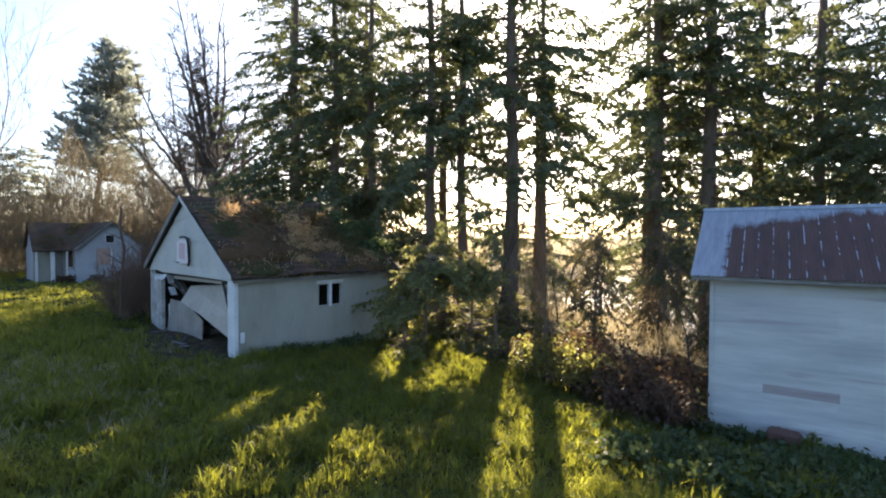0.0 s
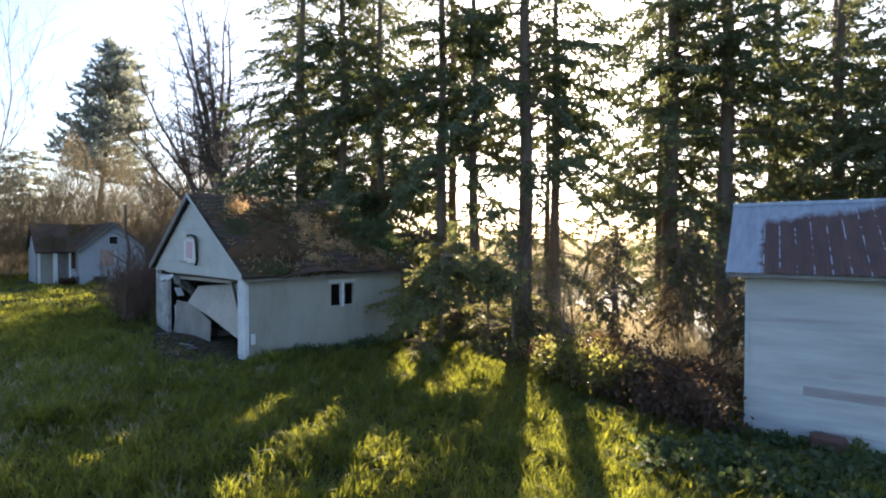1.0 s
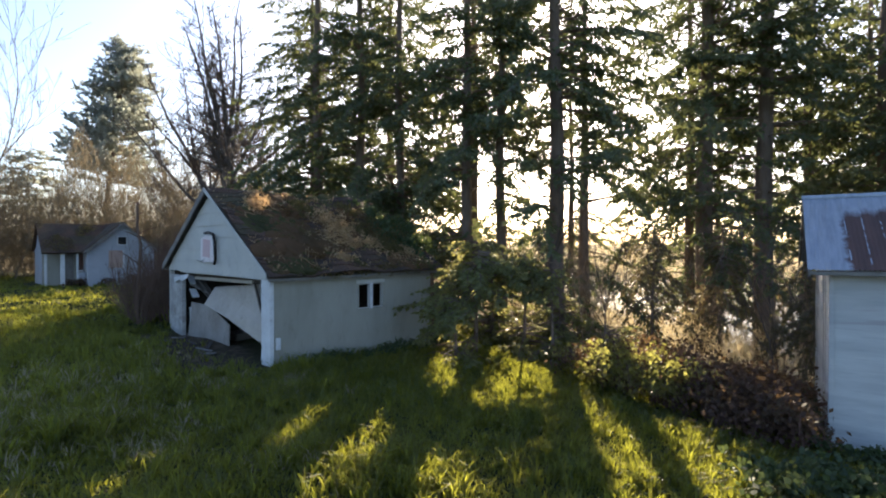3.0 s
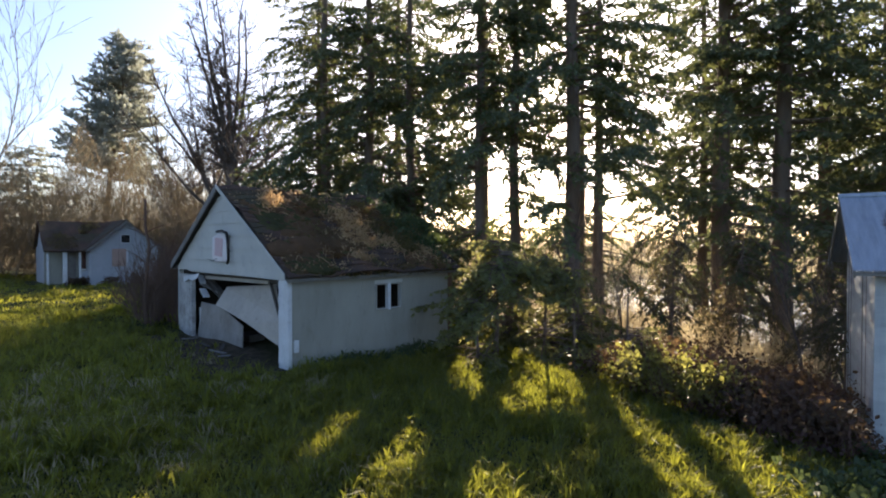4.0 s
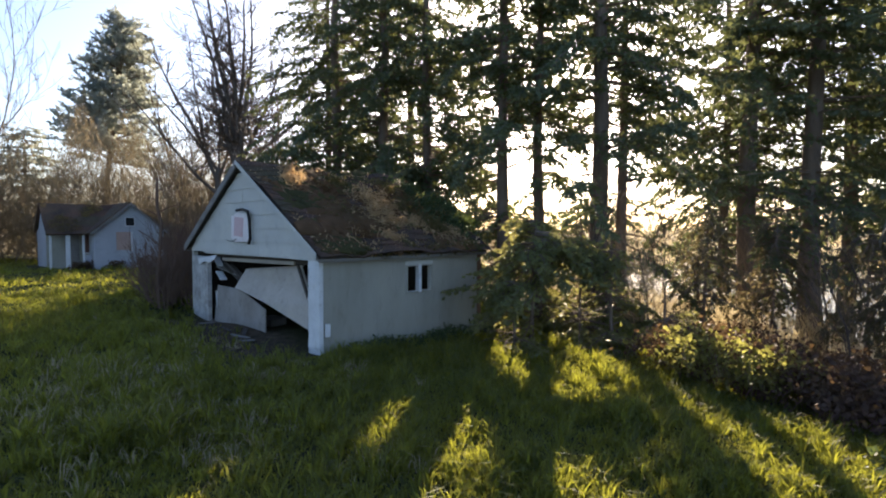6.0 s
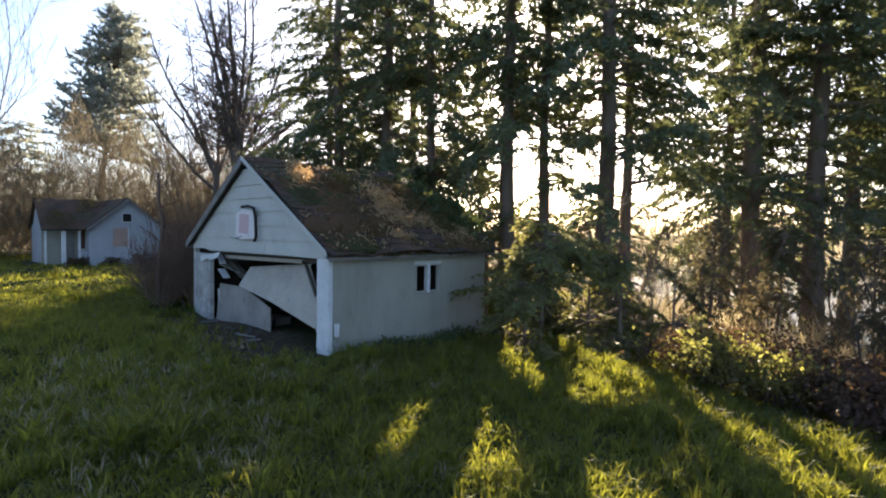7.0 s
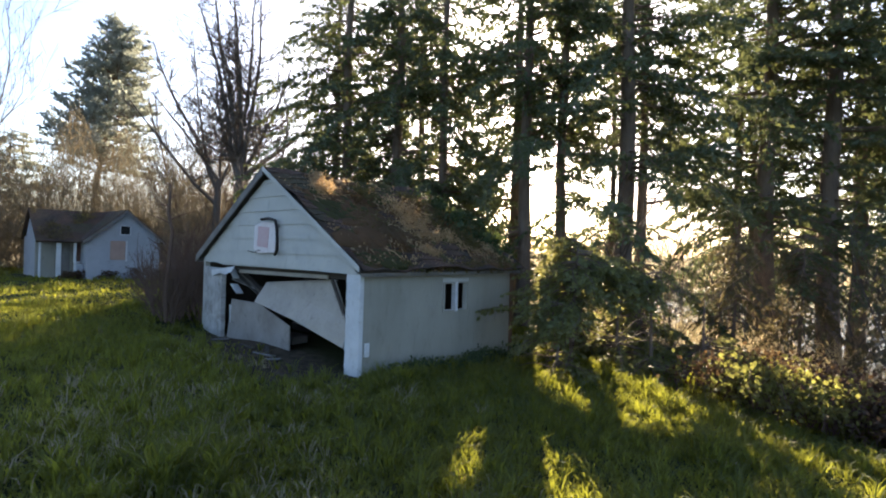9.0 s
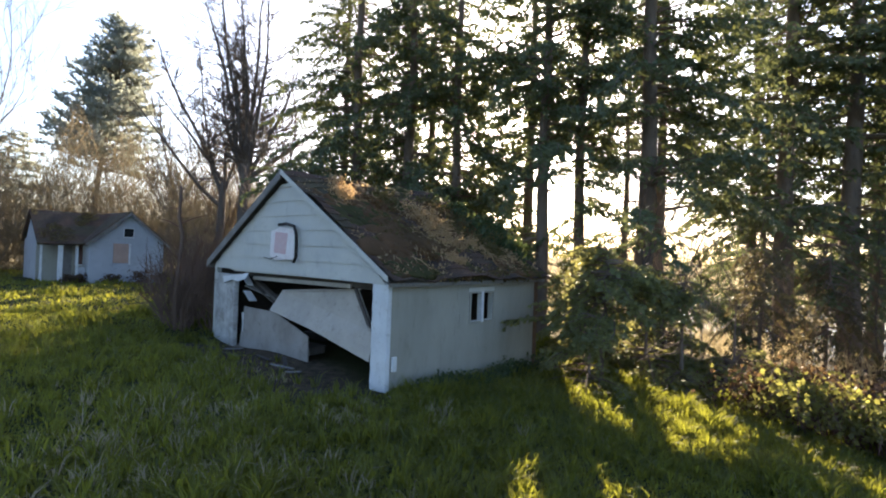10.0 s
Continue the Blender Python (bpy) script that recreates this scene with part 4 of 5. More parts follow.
    part("pane", box(bx1 + 0.03, bx1 + 0.034, by0 + 1.59, yl + 0.08, 1.6, ze - 0.15), BRICK, pw)
    part("wall_section", box(bx1 + 0.74, bx1 + 0.8, by0 + 1.56, yl - 0.03, z0, 1.5, 0.004), BLUEWALL, h)
    part("porch_floor", box(bx1 + 0.002, bx1 + 0.85, by0, yl - 0.03, z0 - 0.3, z0 + 0.0, 0.01), GREYWOOD, h)
    return h


make_house()


def make_house_growth():
    """Moss on the farmhouse roof and dead weeds along its foot."""
    rng = np.random.default_rng(93)
    n = 1500
    y, k = rng.uniform(-2.2, 0.6, n), rng.uniform(0.0, 1.0, n)
    patch = np.sin(2.1 * y + 1.2) * np.sin(5.0 * k + 0.9) + 0.5 * np.sin(5.3 * y) * np.sin(9.0 * k + 1.0)
    y, k = y[patch > 0.3], k[patch > 0.3]
    c = np.column_stack([-25.25 + 2.55 * k, y, 4.42 - 1.68 * k])
    tagged(quick_mesh("roof_moss", *leaf_cloud(rng, c, 0.05, 4, 0.055), FERN), "olive moss and fallen leaves on the farmhouse roof", "moss", kind="stuff")
    for x, y, w, h in ((-21.9, 1.9, 0.5, 0.7), (-21.8, 2.9, 0.4, 0.6), (-21.9, 0.6, 0.35, 0.4), (-22.6, -1.0, 0.35, 0.35), (-22.5, -0.6, 0.3, 0.4)):
        o = thing("weed_clump", (x, y, float(ground_z(x, y))), "dark dead weeds at the foot of the farmhouse", "weeds", "weeds by the farmhouse")
        c = np.column_stack([rng.normal(0, w * 0.4, 70), rng.normal(0, w * 0.5, 70), rng.uniform(0.02, h, 70)])
        quick_mesh("foliage", *leaf_cloud(rng, c, 0.08, 6, 0.1), RUSTLEAF, o)


make_house_growth()


# ---- trees ----
def trunk_mesh(rng, height, radius, lean=0.0, flare=1.35, sides=10):
    n = 14
    pts, rad = [], []
    a = rng.uniform(0, 6.28)
    for i in range(n + 1):
        t = i / n
        z = height * t ** 1.2 - 0.4
        pts.append((lean * z * math.cos(a) + 0.05 * math.sin(z * 0.7 + a), lean * z * math.sin(a) + 0.05 * math.cos(z * 0.6), z))
        rad.append(radius * (1 - t) ** 0.85 * (1 + (flare - 1) * math.exp(-max(z, 0) * 1.6)) + 0.012)
    return tube(pts, rad, sides), pts


def kites(rng, base, way, length, width, count):
    """Flat needle sprays: count kite-shaped blades along each twig. base, way: (n, 3)."""
    n = len(base)
    t = (np.arange(count) + 0.5) / count
    b = base[:, None, :] + way[:, None, :] * (length[:, None, None] * t[None, :, None] * 0.85)
    ax = way[:, None, :] + rng.normal(0, 0.38, (n, count, 3))
    ax /= np.linalg.norm(ax, axis=2, keepdims=True)
    side = np.cross(ax, rng.normal(0, 1, (n, count, 3)) + np.array([0, 0, 0.9]))
    side /= np.linalg.norm(side, axis=2, keepdims=True) + 1e-6
    L = (length[:, None, None] / count) * rng.uniform(1.3, 2.2, (n, count, 1))
    W = width * rng.uniform(0.6, 1.3, (n, count, 1))
    p0, p2 = b, b + ax * L
    p1, p3 = b + ax * L * 0.45 + side * W, b + ax * L * 0.45 - side * W
    v = np.stack([p0, p1, p2, p3], 2).reshape(-1, 3)
    return v, np.arange(len(v)).reshape(-1, 4)


# spots of the yard that the low sun reaches through gaps between the boughs
SUN_SPOTS = [(3.55, 2.8, 0.50), (4.9, 3.6, 0.75), (5.5, 3.65, 0.60), (6.1, 3.9, 0.50), (4.3, 4.5, 0.65), (4.2, 2.3, 0.4), (5.8, -1.5, 0.46), (5.4, -0.9, 0.17), (6.4, -2.5, 0.25),
             (4.0, -1.3, 0.36), (4.5, -0.9, 0.3), (3.6, 0.1, 0.32), (3.1, 1.0, 0.3), (6.7, -3.1, 0.4), (7.7, -1.6, 0.48), (7.4, -1.0, 0.17), (9.2, 0.2, 0.48), (10.3, 1.2, 0.45), (9.7, 0.9, 0.45), (9.7, -0.1, 0.4), (5.2, 2.1, 0.4), (4.6, 5.6, 0.6), (8.9, 0.9, 0.17), (8.2, 2.5, 0.40), (9.0, 2.0, 0.27),
             (9.5, 1.9, 0.45), (3.3, -5.0, 0.3), (8.0, 3.9, 0.4), (8.8, 3.2, 0.45), (6.6, 4.2, 0.40), (7.2, 3.35, 0.45), (7.8, 2.4, 0.5), (7.9, 4.5, 0.40), (8.4, 3.5, 0.45), (9.2, 2.6, 0.40), (7.6, 0.7, 0.17), (2.1, 3.9, 0.45), (1.15, 3.9, 0.30),
             (5.4, 6.4, 0.75), (6.4, 6.0, 0.75), (6.9, 6.2, 0.65), (6.0, 5.3, 0.65), (3.0, 4.9, 0.45), (2.2, 5.6, 0.30), (1.0, 5.2, 0.25),
             (-16.0, -3.6, 0.5), (-14.0, -2.5, 0.5), (-12.0, -3.2, 0.5), (-10.0, -4.0, 0.5), (-13.0, -5.2, 0.5), (-15.0, -5.0, 0.5), (-11.0, -3.8, 0.5), (-8.5, -3.8, 0.4), (-18.0, -3.0, 0.5), (-19.0, -0.5, 0.5)]
BUSH_SPOTS = [(5.8, 6.5, 0.4), (6.6, 6.4, 0.35), (7.3, 6.7, 0.3)]
ROOF_SPOTS = [(-3.2, 1.1, 4.7), (-2.6, 3.1, 4.0)]
SPOT_R = np.array([s[2] for s in SUN_SPOTS] + [0.6, 0.45] + [0.6] * len(BUSH_SPOTS))
SPOT_AT = np.array([(x, y, float(ground_z(x, y)) + 0.15) for x, y, r in SUN_SPOTS] + ROOF_SPOTS + BUSH_SPOTS)


# and stretches of the yard that lie in the boughs' shade
SHADE_SPOTS = [(4.4, -3.8, 0.8), (4.0, -2.2, 0.5), (4.4, -3.1, 1.0), (4.8, -4.4, 0.9), (4.6, -2.3, 0.8), (2.6, -3.4, 1.0), (3.0, -2.4, 0.7), (1.2, -3.0, 1.0), (1.5, -1.5, 0.8), (5.6, 0.6, 0.8), (6.6, 1.4, 0.6), (6.2, -0.2, 0.6), (5.0, 0.2, 0.5),
               (5.6, -3.6, 0.7), (8.2, -3.0, 0.5), (0.5, -0.9, 0.6), (1.3, -2.1, 0.7), (2.1, -3.4, 0.7), (2.7, -4.3, 0.5), (10.4, 3.8, 0.6), (11.0, 2.2, 0.7), (11.8, 3.2, 0.7)]
SHADE_R = np.array([s[2] for s in SHADE_SPOTS])
SHADE_AT = np.array([(x, y, float(ground_z(x, y)) + 0.15) for x, y, r in SHADE_SPOTS])


def in_sun_gap(points, place, room=1.0, spots=None, radii=None):
    """Whether a bough would stand in the light that falls on one of the spots."""
    spots = SPOT_AT if spots is None else spots
    radii = SPOT_R if radii is None else radii
    x, y, turn, s = place
    c, n = math.cos(turn), math.sin(turn)
    z0 = float(ground_z(x, y))
    w = np.array(tuple(sun_way))
    for p in points:
        q = np.array([(p[0] * c - p[1] * n) * s + x, (p[0] * n + p[1] * c) * s + y, p[2] * s + z0])
        d = q - spots
        k = d @ w
        off = np.linalg.norm(d - k[:, None] * w, axis=1)
        if np.any((off < radii * room) & (k > 0)):
            return True
    return False


def conifer_parts(seed, height, crown_base, spread, whorl=0.5, per=5, low=0.35, blade=0.055, dense_from=8.0, droop=0.5, rising=0.2, hang=0.6, count=4, gaps=0.55, inner=0.25, stout=1.0, place=None, shape=0.0, room=1.0, close=0.15):
    """Trunk tube, limb tubes and foliage arrays of one conifer. Boughs come in uneven clusters with gaps between them."""
    rnd, rng = random.Random(seed), np.random.default_rng(seed)
    (tv, tf), pts = trunk_mesh(rnd, height, (height * 0.0088 + 0.03) * stout)
    limbs, bases, ways, lengths = [], [], [], []
    f1, f2, f3 = rnd.uniform(0, 6), rnd.uniform(0, 6), rnd.uniform(0, 6)
    z = crown_base
    while z < height - 0.4:
        t = (z - crown_base) / (height - crown_base)
        full = min(1.0, max(0.0, (z - crown_base) / max(0.1, dense_from - crown_base)))
        for k in range(per + 2 if z < 8.0 else per if z < 13.0 else per - 4):
            a = rnd.uniform(0, 6.28)
            keep = low + (1 - low) * full * full
            keep += gaps * math.sin(1.15 * z + f1 + 1.4 * math.sin(a + f2)) * (0.6 + 0.4 * math.sin(2 * a + f3)) * (1 - 0.5 * t)
            reach = [np.array([math.cos(a) * spread * s, math.sin(a) * spread * s, z]) for s in (0.25, 0.5, 0.75, 0.95)]
            shades = place is not None and in_sun_gap(reach, place, 1.0, SHADE_AT, SHADE_R)
            if k >= per and not shades:
                continue
            if rnd.random() > keep and not shades:
                if rnd.random() < (0.6 if z < 7 else 0.25):     # a bare dead branch
                    L = rnd.uniform(0.4, 2.1)
                    p = Vector((0, 0, z + rnd.uniform(-0.2, 0.2)))
                    d = Vector((math.cos(a), math.sin(a), rnd.uniform(-0.4, 0.15)))
                    limbs.append(tube([p, p + d * L * 0.5 + Vector((0, 0, rnd.uniform(-0.1, 0.1))), p + d * L + Vector((0, 0, rnd.uniform(-0.3, 0.1)))], [0.022, 0.014, 0.005], 3))
                continue
            # a round-headed crown where shape is set, else a spire
            full_at = (math.sin(math.pi * min(1.0, 0.22 + 0.8 * t)) ** 0.8) if shape else (1 - t) ** 0.65
            L = spread * full_at * rnd.uniform(0.4 + 0.2 * shape, 1.2 - 0.1 * shape) + 0.25
            zz = z + rnd.uniform(-0.35, 0.35)
            rise, fall = rising * rnd.uniform(-0.6, 1.6), droop * rnd.uniform(0.3, 1.5)
            bend = rnd.uniform(-0.5, 0.5)
            def at(s):
                aa = a + bend * s
                return np.array([math.cos(aa) * L * s, math.sin(aa) * L * s, zz + L * (rise * s - fall * s * s)])
            spine = [at(s) for s in (0, 0.35, 0.7, 1.0)]
            if place and in_sun_gap([at(0.2), at(0.4), at(0.6), at(0.8), at(1.0)], place, room):
                continue
            limbs.append(tube(spine, [0.028 + 0.008 * L, 0.024, 0.014, 0.005], 3))
            n = max(4, int(L / close))
            for i in range(n):
                s = inner + (1 - inner) * (i + rnd.random()) / n
                p = at(s)
                along = at(min(s + 0.05, 1.05)) - at(s - 0.02)
                along /= np.linalg.norm(along)
                across = np.array([-along[1], along[0], 0.0])
                for sd in (-1, 1):
                    if rnd.random() < 0.15:
                        continue
                    w = along * rnd.uniform(0.3, 0.9) + across * sd * rnd.uniform(0.3, 1.0) + np.array([0, 0, rnd.uniform(0.15, -1.3) * hang])
                    bases.append(p)
                    ways.append(w / np.linalg.norm(w))
                    lengths.append(rnd.uniform(0.22, 0.62) * (1.2 - 0.5 * s) * (0.7 + 0.12 * L))
            for e in range(2):
                w = at(1.05) - at(0.88) + np.array([rnd.uniform(-0.1, 0.1), rnd.uniform(-0.1, 0.1), rnd.uniform(-0.15, 0.05)])
                bases.append(at(0.9)), ways.append(w / np.linalg.norm(w)), lengths.append(rnd.uniform(0.3, 0.5))
        z += whorl * rnd.uniform(0.75, 1.25)
    fv, ff = kites(rng, np.array(bases), np.array(ways), np.array(lengths), blade, count)
    return (tv, tf), joined(limbs), (fv, ff)


def conifer(name, parts, material, label, group):
    ob = thing(name, (0, 0, 0), label, "tree", group)
    mesh_object("trunk", *joined([parts[0], parts[1]]), BARK, ob, "", True)
    quick_mesh("crown", *parts[2], material, ob)
    return ob


def stand_at(ob, x, y, turn, scale=1.0, first=False):
    m = Matrix.Translation((x, y, float(ground_z(x, y)) - 0.05)) @ Euler((0, 0, turn)).to_matrix().to_4x4()
    if first:
        ob.matrix_basis = m @ Matrix.Diagonal((scale, scale, scale, 1))
        return ob
    c = copy_thing(ob, m)
    c.scale = (scale, scale, scale)
    return c


FIR_LABEL = "tall dark fir with bare lower trunk and drooping boughs"
FIR_ROW = "firs behind the garage"
# plan places of the firs: x, y, which form, scale
FIRS = [
    (-13.2, 9.2, 4, 1.15), (-9.8, 9.8, 1, 1.1), (-7.3, 10.4, 2, 1.1), (-2.65, 10.35, 3, 1.05), (-1.6, 11.4, 0, 1.0), (0.75, 12.1, 3, 1.15),
    (0.1, 15.6, 3, 1.0), (4.1, 19.9, 5, 1.35), (6.35, 20.7, 5, 1.35), (7.1, 26.9, 5, 1.3), (9.2, 32.0, 2, 1.3), (-11.6, 13.2, 3, 1.05),
    (10.2, 24.5, 1, 1.25), (13.2, 22.0, 1, 1.15), (14.6, 27.5, 0, 1.2), (-6.0, 14.6, 4, 1.05), (2.2, 23.5, 0, 1.15), (-16.0, 10.5, 4, 0.9), (-3.2, 20.0, 4, 0.78), (1.6, 30.5, 4, 0.85),
]


def make_firs():
    # height, crown base, spread, share of low boughs, where the crown closes
    forms = [(24, 2.0, 4.1, 0.33, 8.5), (26, 2.2, 4.1, 0.34, 8.5), (23, 1.9, 3.9, 0.33, 8.5), (25, 1.7, 4.4, 0.33, 8.5), (27, 1.4, 4.7, 0.55, 5.5), (24, 3.6, 3.8, 0.22, 9.5)]
    rnd = random.Random(4)
    for i, (x, y, k, s) in enumerate(FIRS):
        turn = rnd.uniform(0, 6.28)
        h, base, spread, low, dense = forms[k]
        if x < -2:
            low, dense = low + 0.1, min(dense, 7.0)
        thick = 7 if x < -6 else 6
        stout = 1.45 if k == 5 else 1.35 if i == 5 else 1.1
        if x > 8:
            base, low, thick, dense = base + 1.5, 0.2, 7, 7.5
        spread *= 1.1 if 0 < x < 6.5 and y > 15 else 1.0
        p = conifer_parts(120 + i, h, base, spread, 0.46, thick, low, 0.054, dense, count=4, gaps=0.7, close=0.13, droop=0.42, stout=stout, place=(x, y, turn, s))
        stand_at(conifer("fir_tree", p, NEEDLE, FIR_LABEL, FIR_ROW), x, y, turn, s, True)
    # young spruces with boughs to the ground, by the garage and among the brambles
    group = "young spruces"
    for i, (x, y, turn, s, h, spread) in enumerate(((2.2, 5.5, 1.0, 0.95, 3.9, 2.6), (2.6, 7.4, 2.2, 0.9, 3.7, 2.0), (0.9, 7.7, 4.0, 0.9, 4.2, 2.0), (2.3, 4.4, 5.0, 0.8, 2.4, 1.3), (3.5, 7.6, 0.9, 0.95, 3.3, 1.8), (4.4, 9.3, 2.4, 0.9, 3.0, 1.6), (2.2, 10.2, 3.3, 0.95, 3.6, 1.7))):
        p = conifer_parts(140 + i, h, 0.3, spread, 0.2, 10, 0.8, 0.055, 0.8, 0.35, 0.15, 0.55, 5, 0.6, place=(x, y, turn, s), room=0.7)
        stand_at(conifer("young_spruce", p, YOUNG, "young spruce with drooping boughs beside the garage", group), x, y, turn, s, True)
    # half-dead saplings hung with grey-brown boughs, in the shade under the firs
    for i, (x, y, turn, s, h, spread) in enumerate(((4.4, 13.0, 0.4, 1.0, 5.0, 1.4), (6.0, 15.6, 1.7, 1.0, 5.6, 1.5), (8.6, 16.0, 4.2, 1.05, 5.2, 1.5), (9.4, 12.6, 5.2, 0.95, 4.0, 1.4))):
        p = conifer_parts(170 + i, h, 1.5, spread, 0.34, 6, 0.55, 0.035, 2.6, 0.75, 0.05, 1.0, 5, 0.8, 0.3, 0.9, place=(x, y, turn, s), room=0.5)
        stand_at(conifer("young_spruce", p, WITHERED, "half-dead spruce sapling with drooping grey-brown boughs", group), x, y, turn, s, True)


make_firs()


def grow(rnd, p, way, length, radius, level, out, spread=0.8, fork=2, least=0.004):
    """Branching bare wood: a leader that goes on and side branches along it. Adds (level, tube) to out."""
    n = 4 if level > 3 else 3 if level > 1 else 2
    pts, rad = [Vector(p)], [radius]
    d = Vector(way).normalized()
    for i in range(n):
        d = (d + Vector((rnd.uniform(-0.17, 0.17), rnd.uniform(-0.17, 0.17), rnd.uniform(-0.04, 0.16)))).normalized()
        pts.append(pts[-1] + d * length / n)
        rad.append(max(least, radius * (1 - 0.25 * (i + 1) / n)))
    out.append((level, tube(pts, rad, 7 if level > 4 else 5 if level > 2 else 3)))
    if level == 0:
        return
    grow(rnd, pts[-1], d + Vector((rnd.uniform(-0.2, 0.2), rnd.uniform(-0.2, 0.2), 0.05)), length * rnd.uniform(0.72, 0.9), rad[-1] * 0.85, level - 1, out, spread, fork, least)
    for k in range(fork + (1 if rnd.random() < 0.5 else 0)):
        i = rnd.randint(1, n)
        a = rnd.uniform(0, 6.28)
        side = Vector((math.cos(a), math.sin(a), rnd.uniform(-0.1, 0.5)))
        w = (d + side * spread * rnd.uniform(0.7, 1.4)).normalized()
        grow(rnd, pts[i], w, length * rnd.uniform(0.45, 0.75), rad[i] * rnd.uniform(0.45, 0.68), level - 1, out, spread, fork, least)


def bare_tree(seed, height, radius, stems, levels=5, fork=2, spread=0.8, tilt=0.25, first=0.3, least=0.004, stout=3):
    """Tubes of a leafless tree, as (main wood, fine wood)."""
    rnd = random.Random(seed)
    out = []
    for k in range(stems):
        a = 6.28 * k / stems + rnd.uniform(-0.5, 0.5)
        t = tilt * rnd.uniform(0.4, 1.2) if stems > 1 else 0.03
        grow(rnd, (0.12 * math.cos(a), 0.12 * math.sin(a), -0.3), (t * math.cos(a), t * math.sin(a), 1), height * first * rnd.uniform(0.8, 1.1), radius * rnd.uniform(0.7, 1), levels, out, spread, fork, least)
    cut = levels - stout + 1
    return joined([q for l, q in out if l >= cut]), joined([q for l, q in out if l < cut])


def leader_tree(seed, fork, lean, radius, stems, least):
    """Tubes of a leafless tree: a trunk that parts into long leaders, each set with side branches and twigs. stems: height, lean, azimuth. As (main wood, fine wood)."""
    rnd = random.Random(seed)
    top = Vector((lean[0], lean[1], fork))
    main = [tube([(0, 0, -0.4), (lean[0] * 0.2, lean[1] * 0.2, fork * 0.35), (lean[0] * 0.6, lean[1] * 0.6, fork * 0.75), tuple(top)], [radius * 1.25, radius, radius * 0.85, radius * 0.7], 9)]
    fine = []

    def wavy(p, d, length, r0, n, curl, crook=0.34):
        pts, rad, q = [Vector(p)], [r0], Vector(d).normalized()
        for i in range(n):
            q = (q + Vector((rnd.uniform(-crook, crook), rnd.uniform(-crook, crook), rnd.uniform(-0.14, 0.14) + curl))).normalized()
            pts.append(pts[-1] + q * length / n)
            rad.append(max(least, r0 * (1 - 0.8 * (i + 1) / n)))
        return pts, rad

    for height, slant, az in stems:
        out = Vector((math.cos(az), math.sin(az), 0))
        pts, rad = wavy(top - Vector((0, 0, rnd.uniform(0, 0.3) * fork)), out * slant + Vector((0, 0, 1)), height, radius * rnd.uniform(0.42, 0.6), 9, 0.02, 0.1)
        main.append(tube(pts, rad, 6))
        for j in range(int(height * 2.6)):
            s = rnd.uniform(0.12, 1.0)
            i = min(int(s * 9), 8)
            p = pts[i].lerp(pts[i + 1], s * 9 - i)
            a = rnd.uniform(0, 6.28)
            L = height * (0.3 * (1 - s) + 0.07) * rnd.uniform(0.5, 1.2)
            bp, br = wavy(p, (math.cos(a), math.sin(a), rnd.uniform(0.0, 0.9)), L, max(least, rad[i] * 0.42), 4, 0.1)
            main.append(tube(bp, br, 4))
            for k in range(int(L * 3.2) + 2):
                m = rnd.randint(1, 4)
                w = (bp[m] - bp[m - 1]).normalized() + Vector((rnd.uniform(-0.9, 0.9), rnd.uniform(-0.9, 0.9), rnd.uniform(-0.4, 0.7)))
                tp, tr = wavy(bp[m].lerp(bp[m - 1], rnd.random()), w, L * rnd.uniform(0.2, 0.5), least * 1.3, 3, 0.04)
                fine.append(tube(tp, tr, 3))
                for e in range(2):
                    w2 = w.normalized() + Vector((rnd.uniform(-0.8, 0.8), rnd.uniform(-0.8, 0.8), rnd.uniform(-0.3, 0.6)))
                    fine.append(tube(*wavy(tp[rnd.randint(1, 3)], w2, L * rnd.uniform(0.1, 0.26), least, 2, 0.03), 3))
    return joined(main), joined(fine)


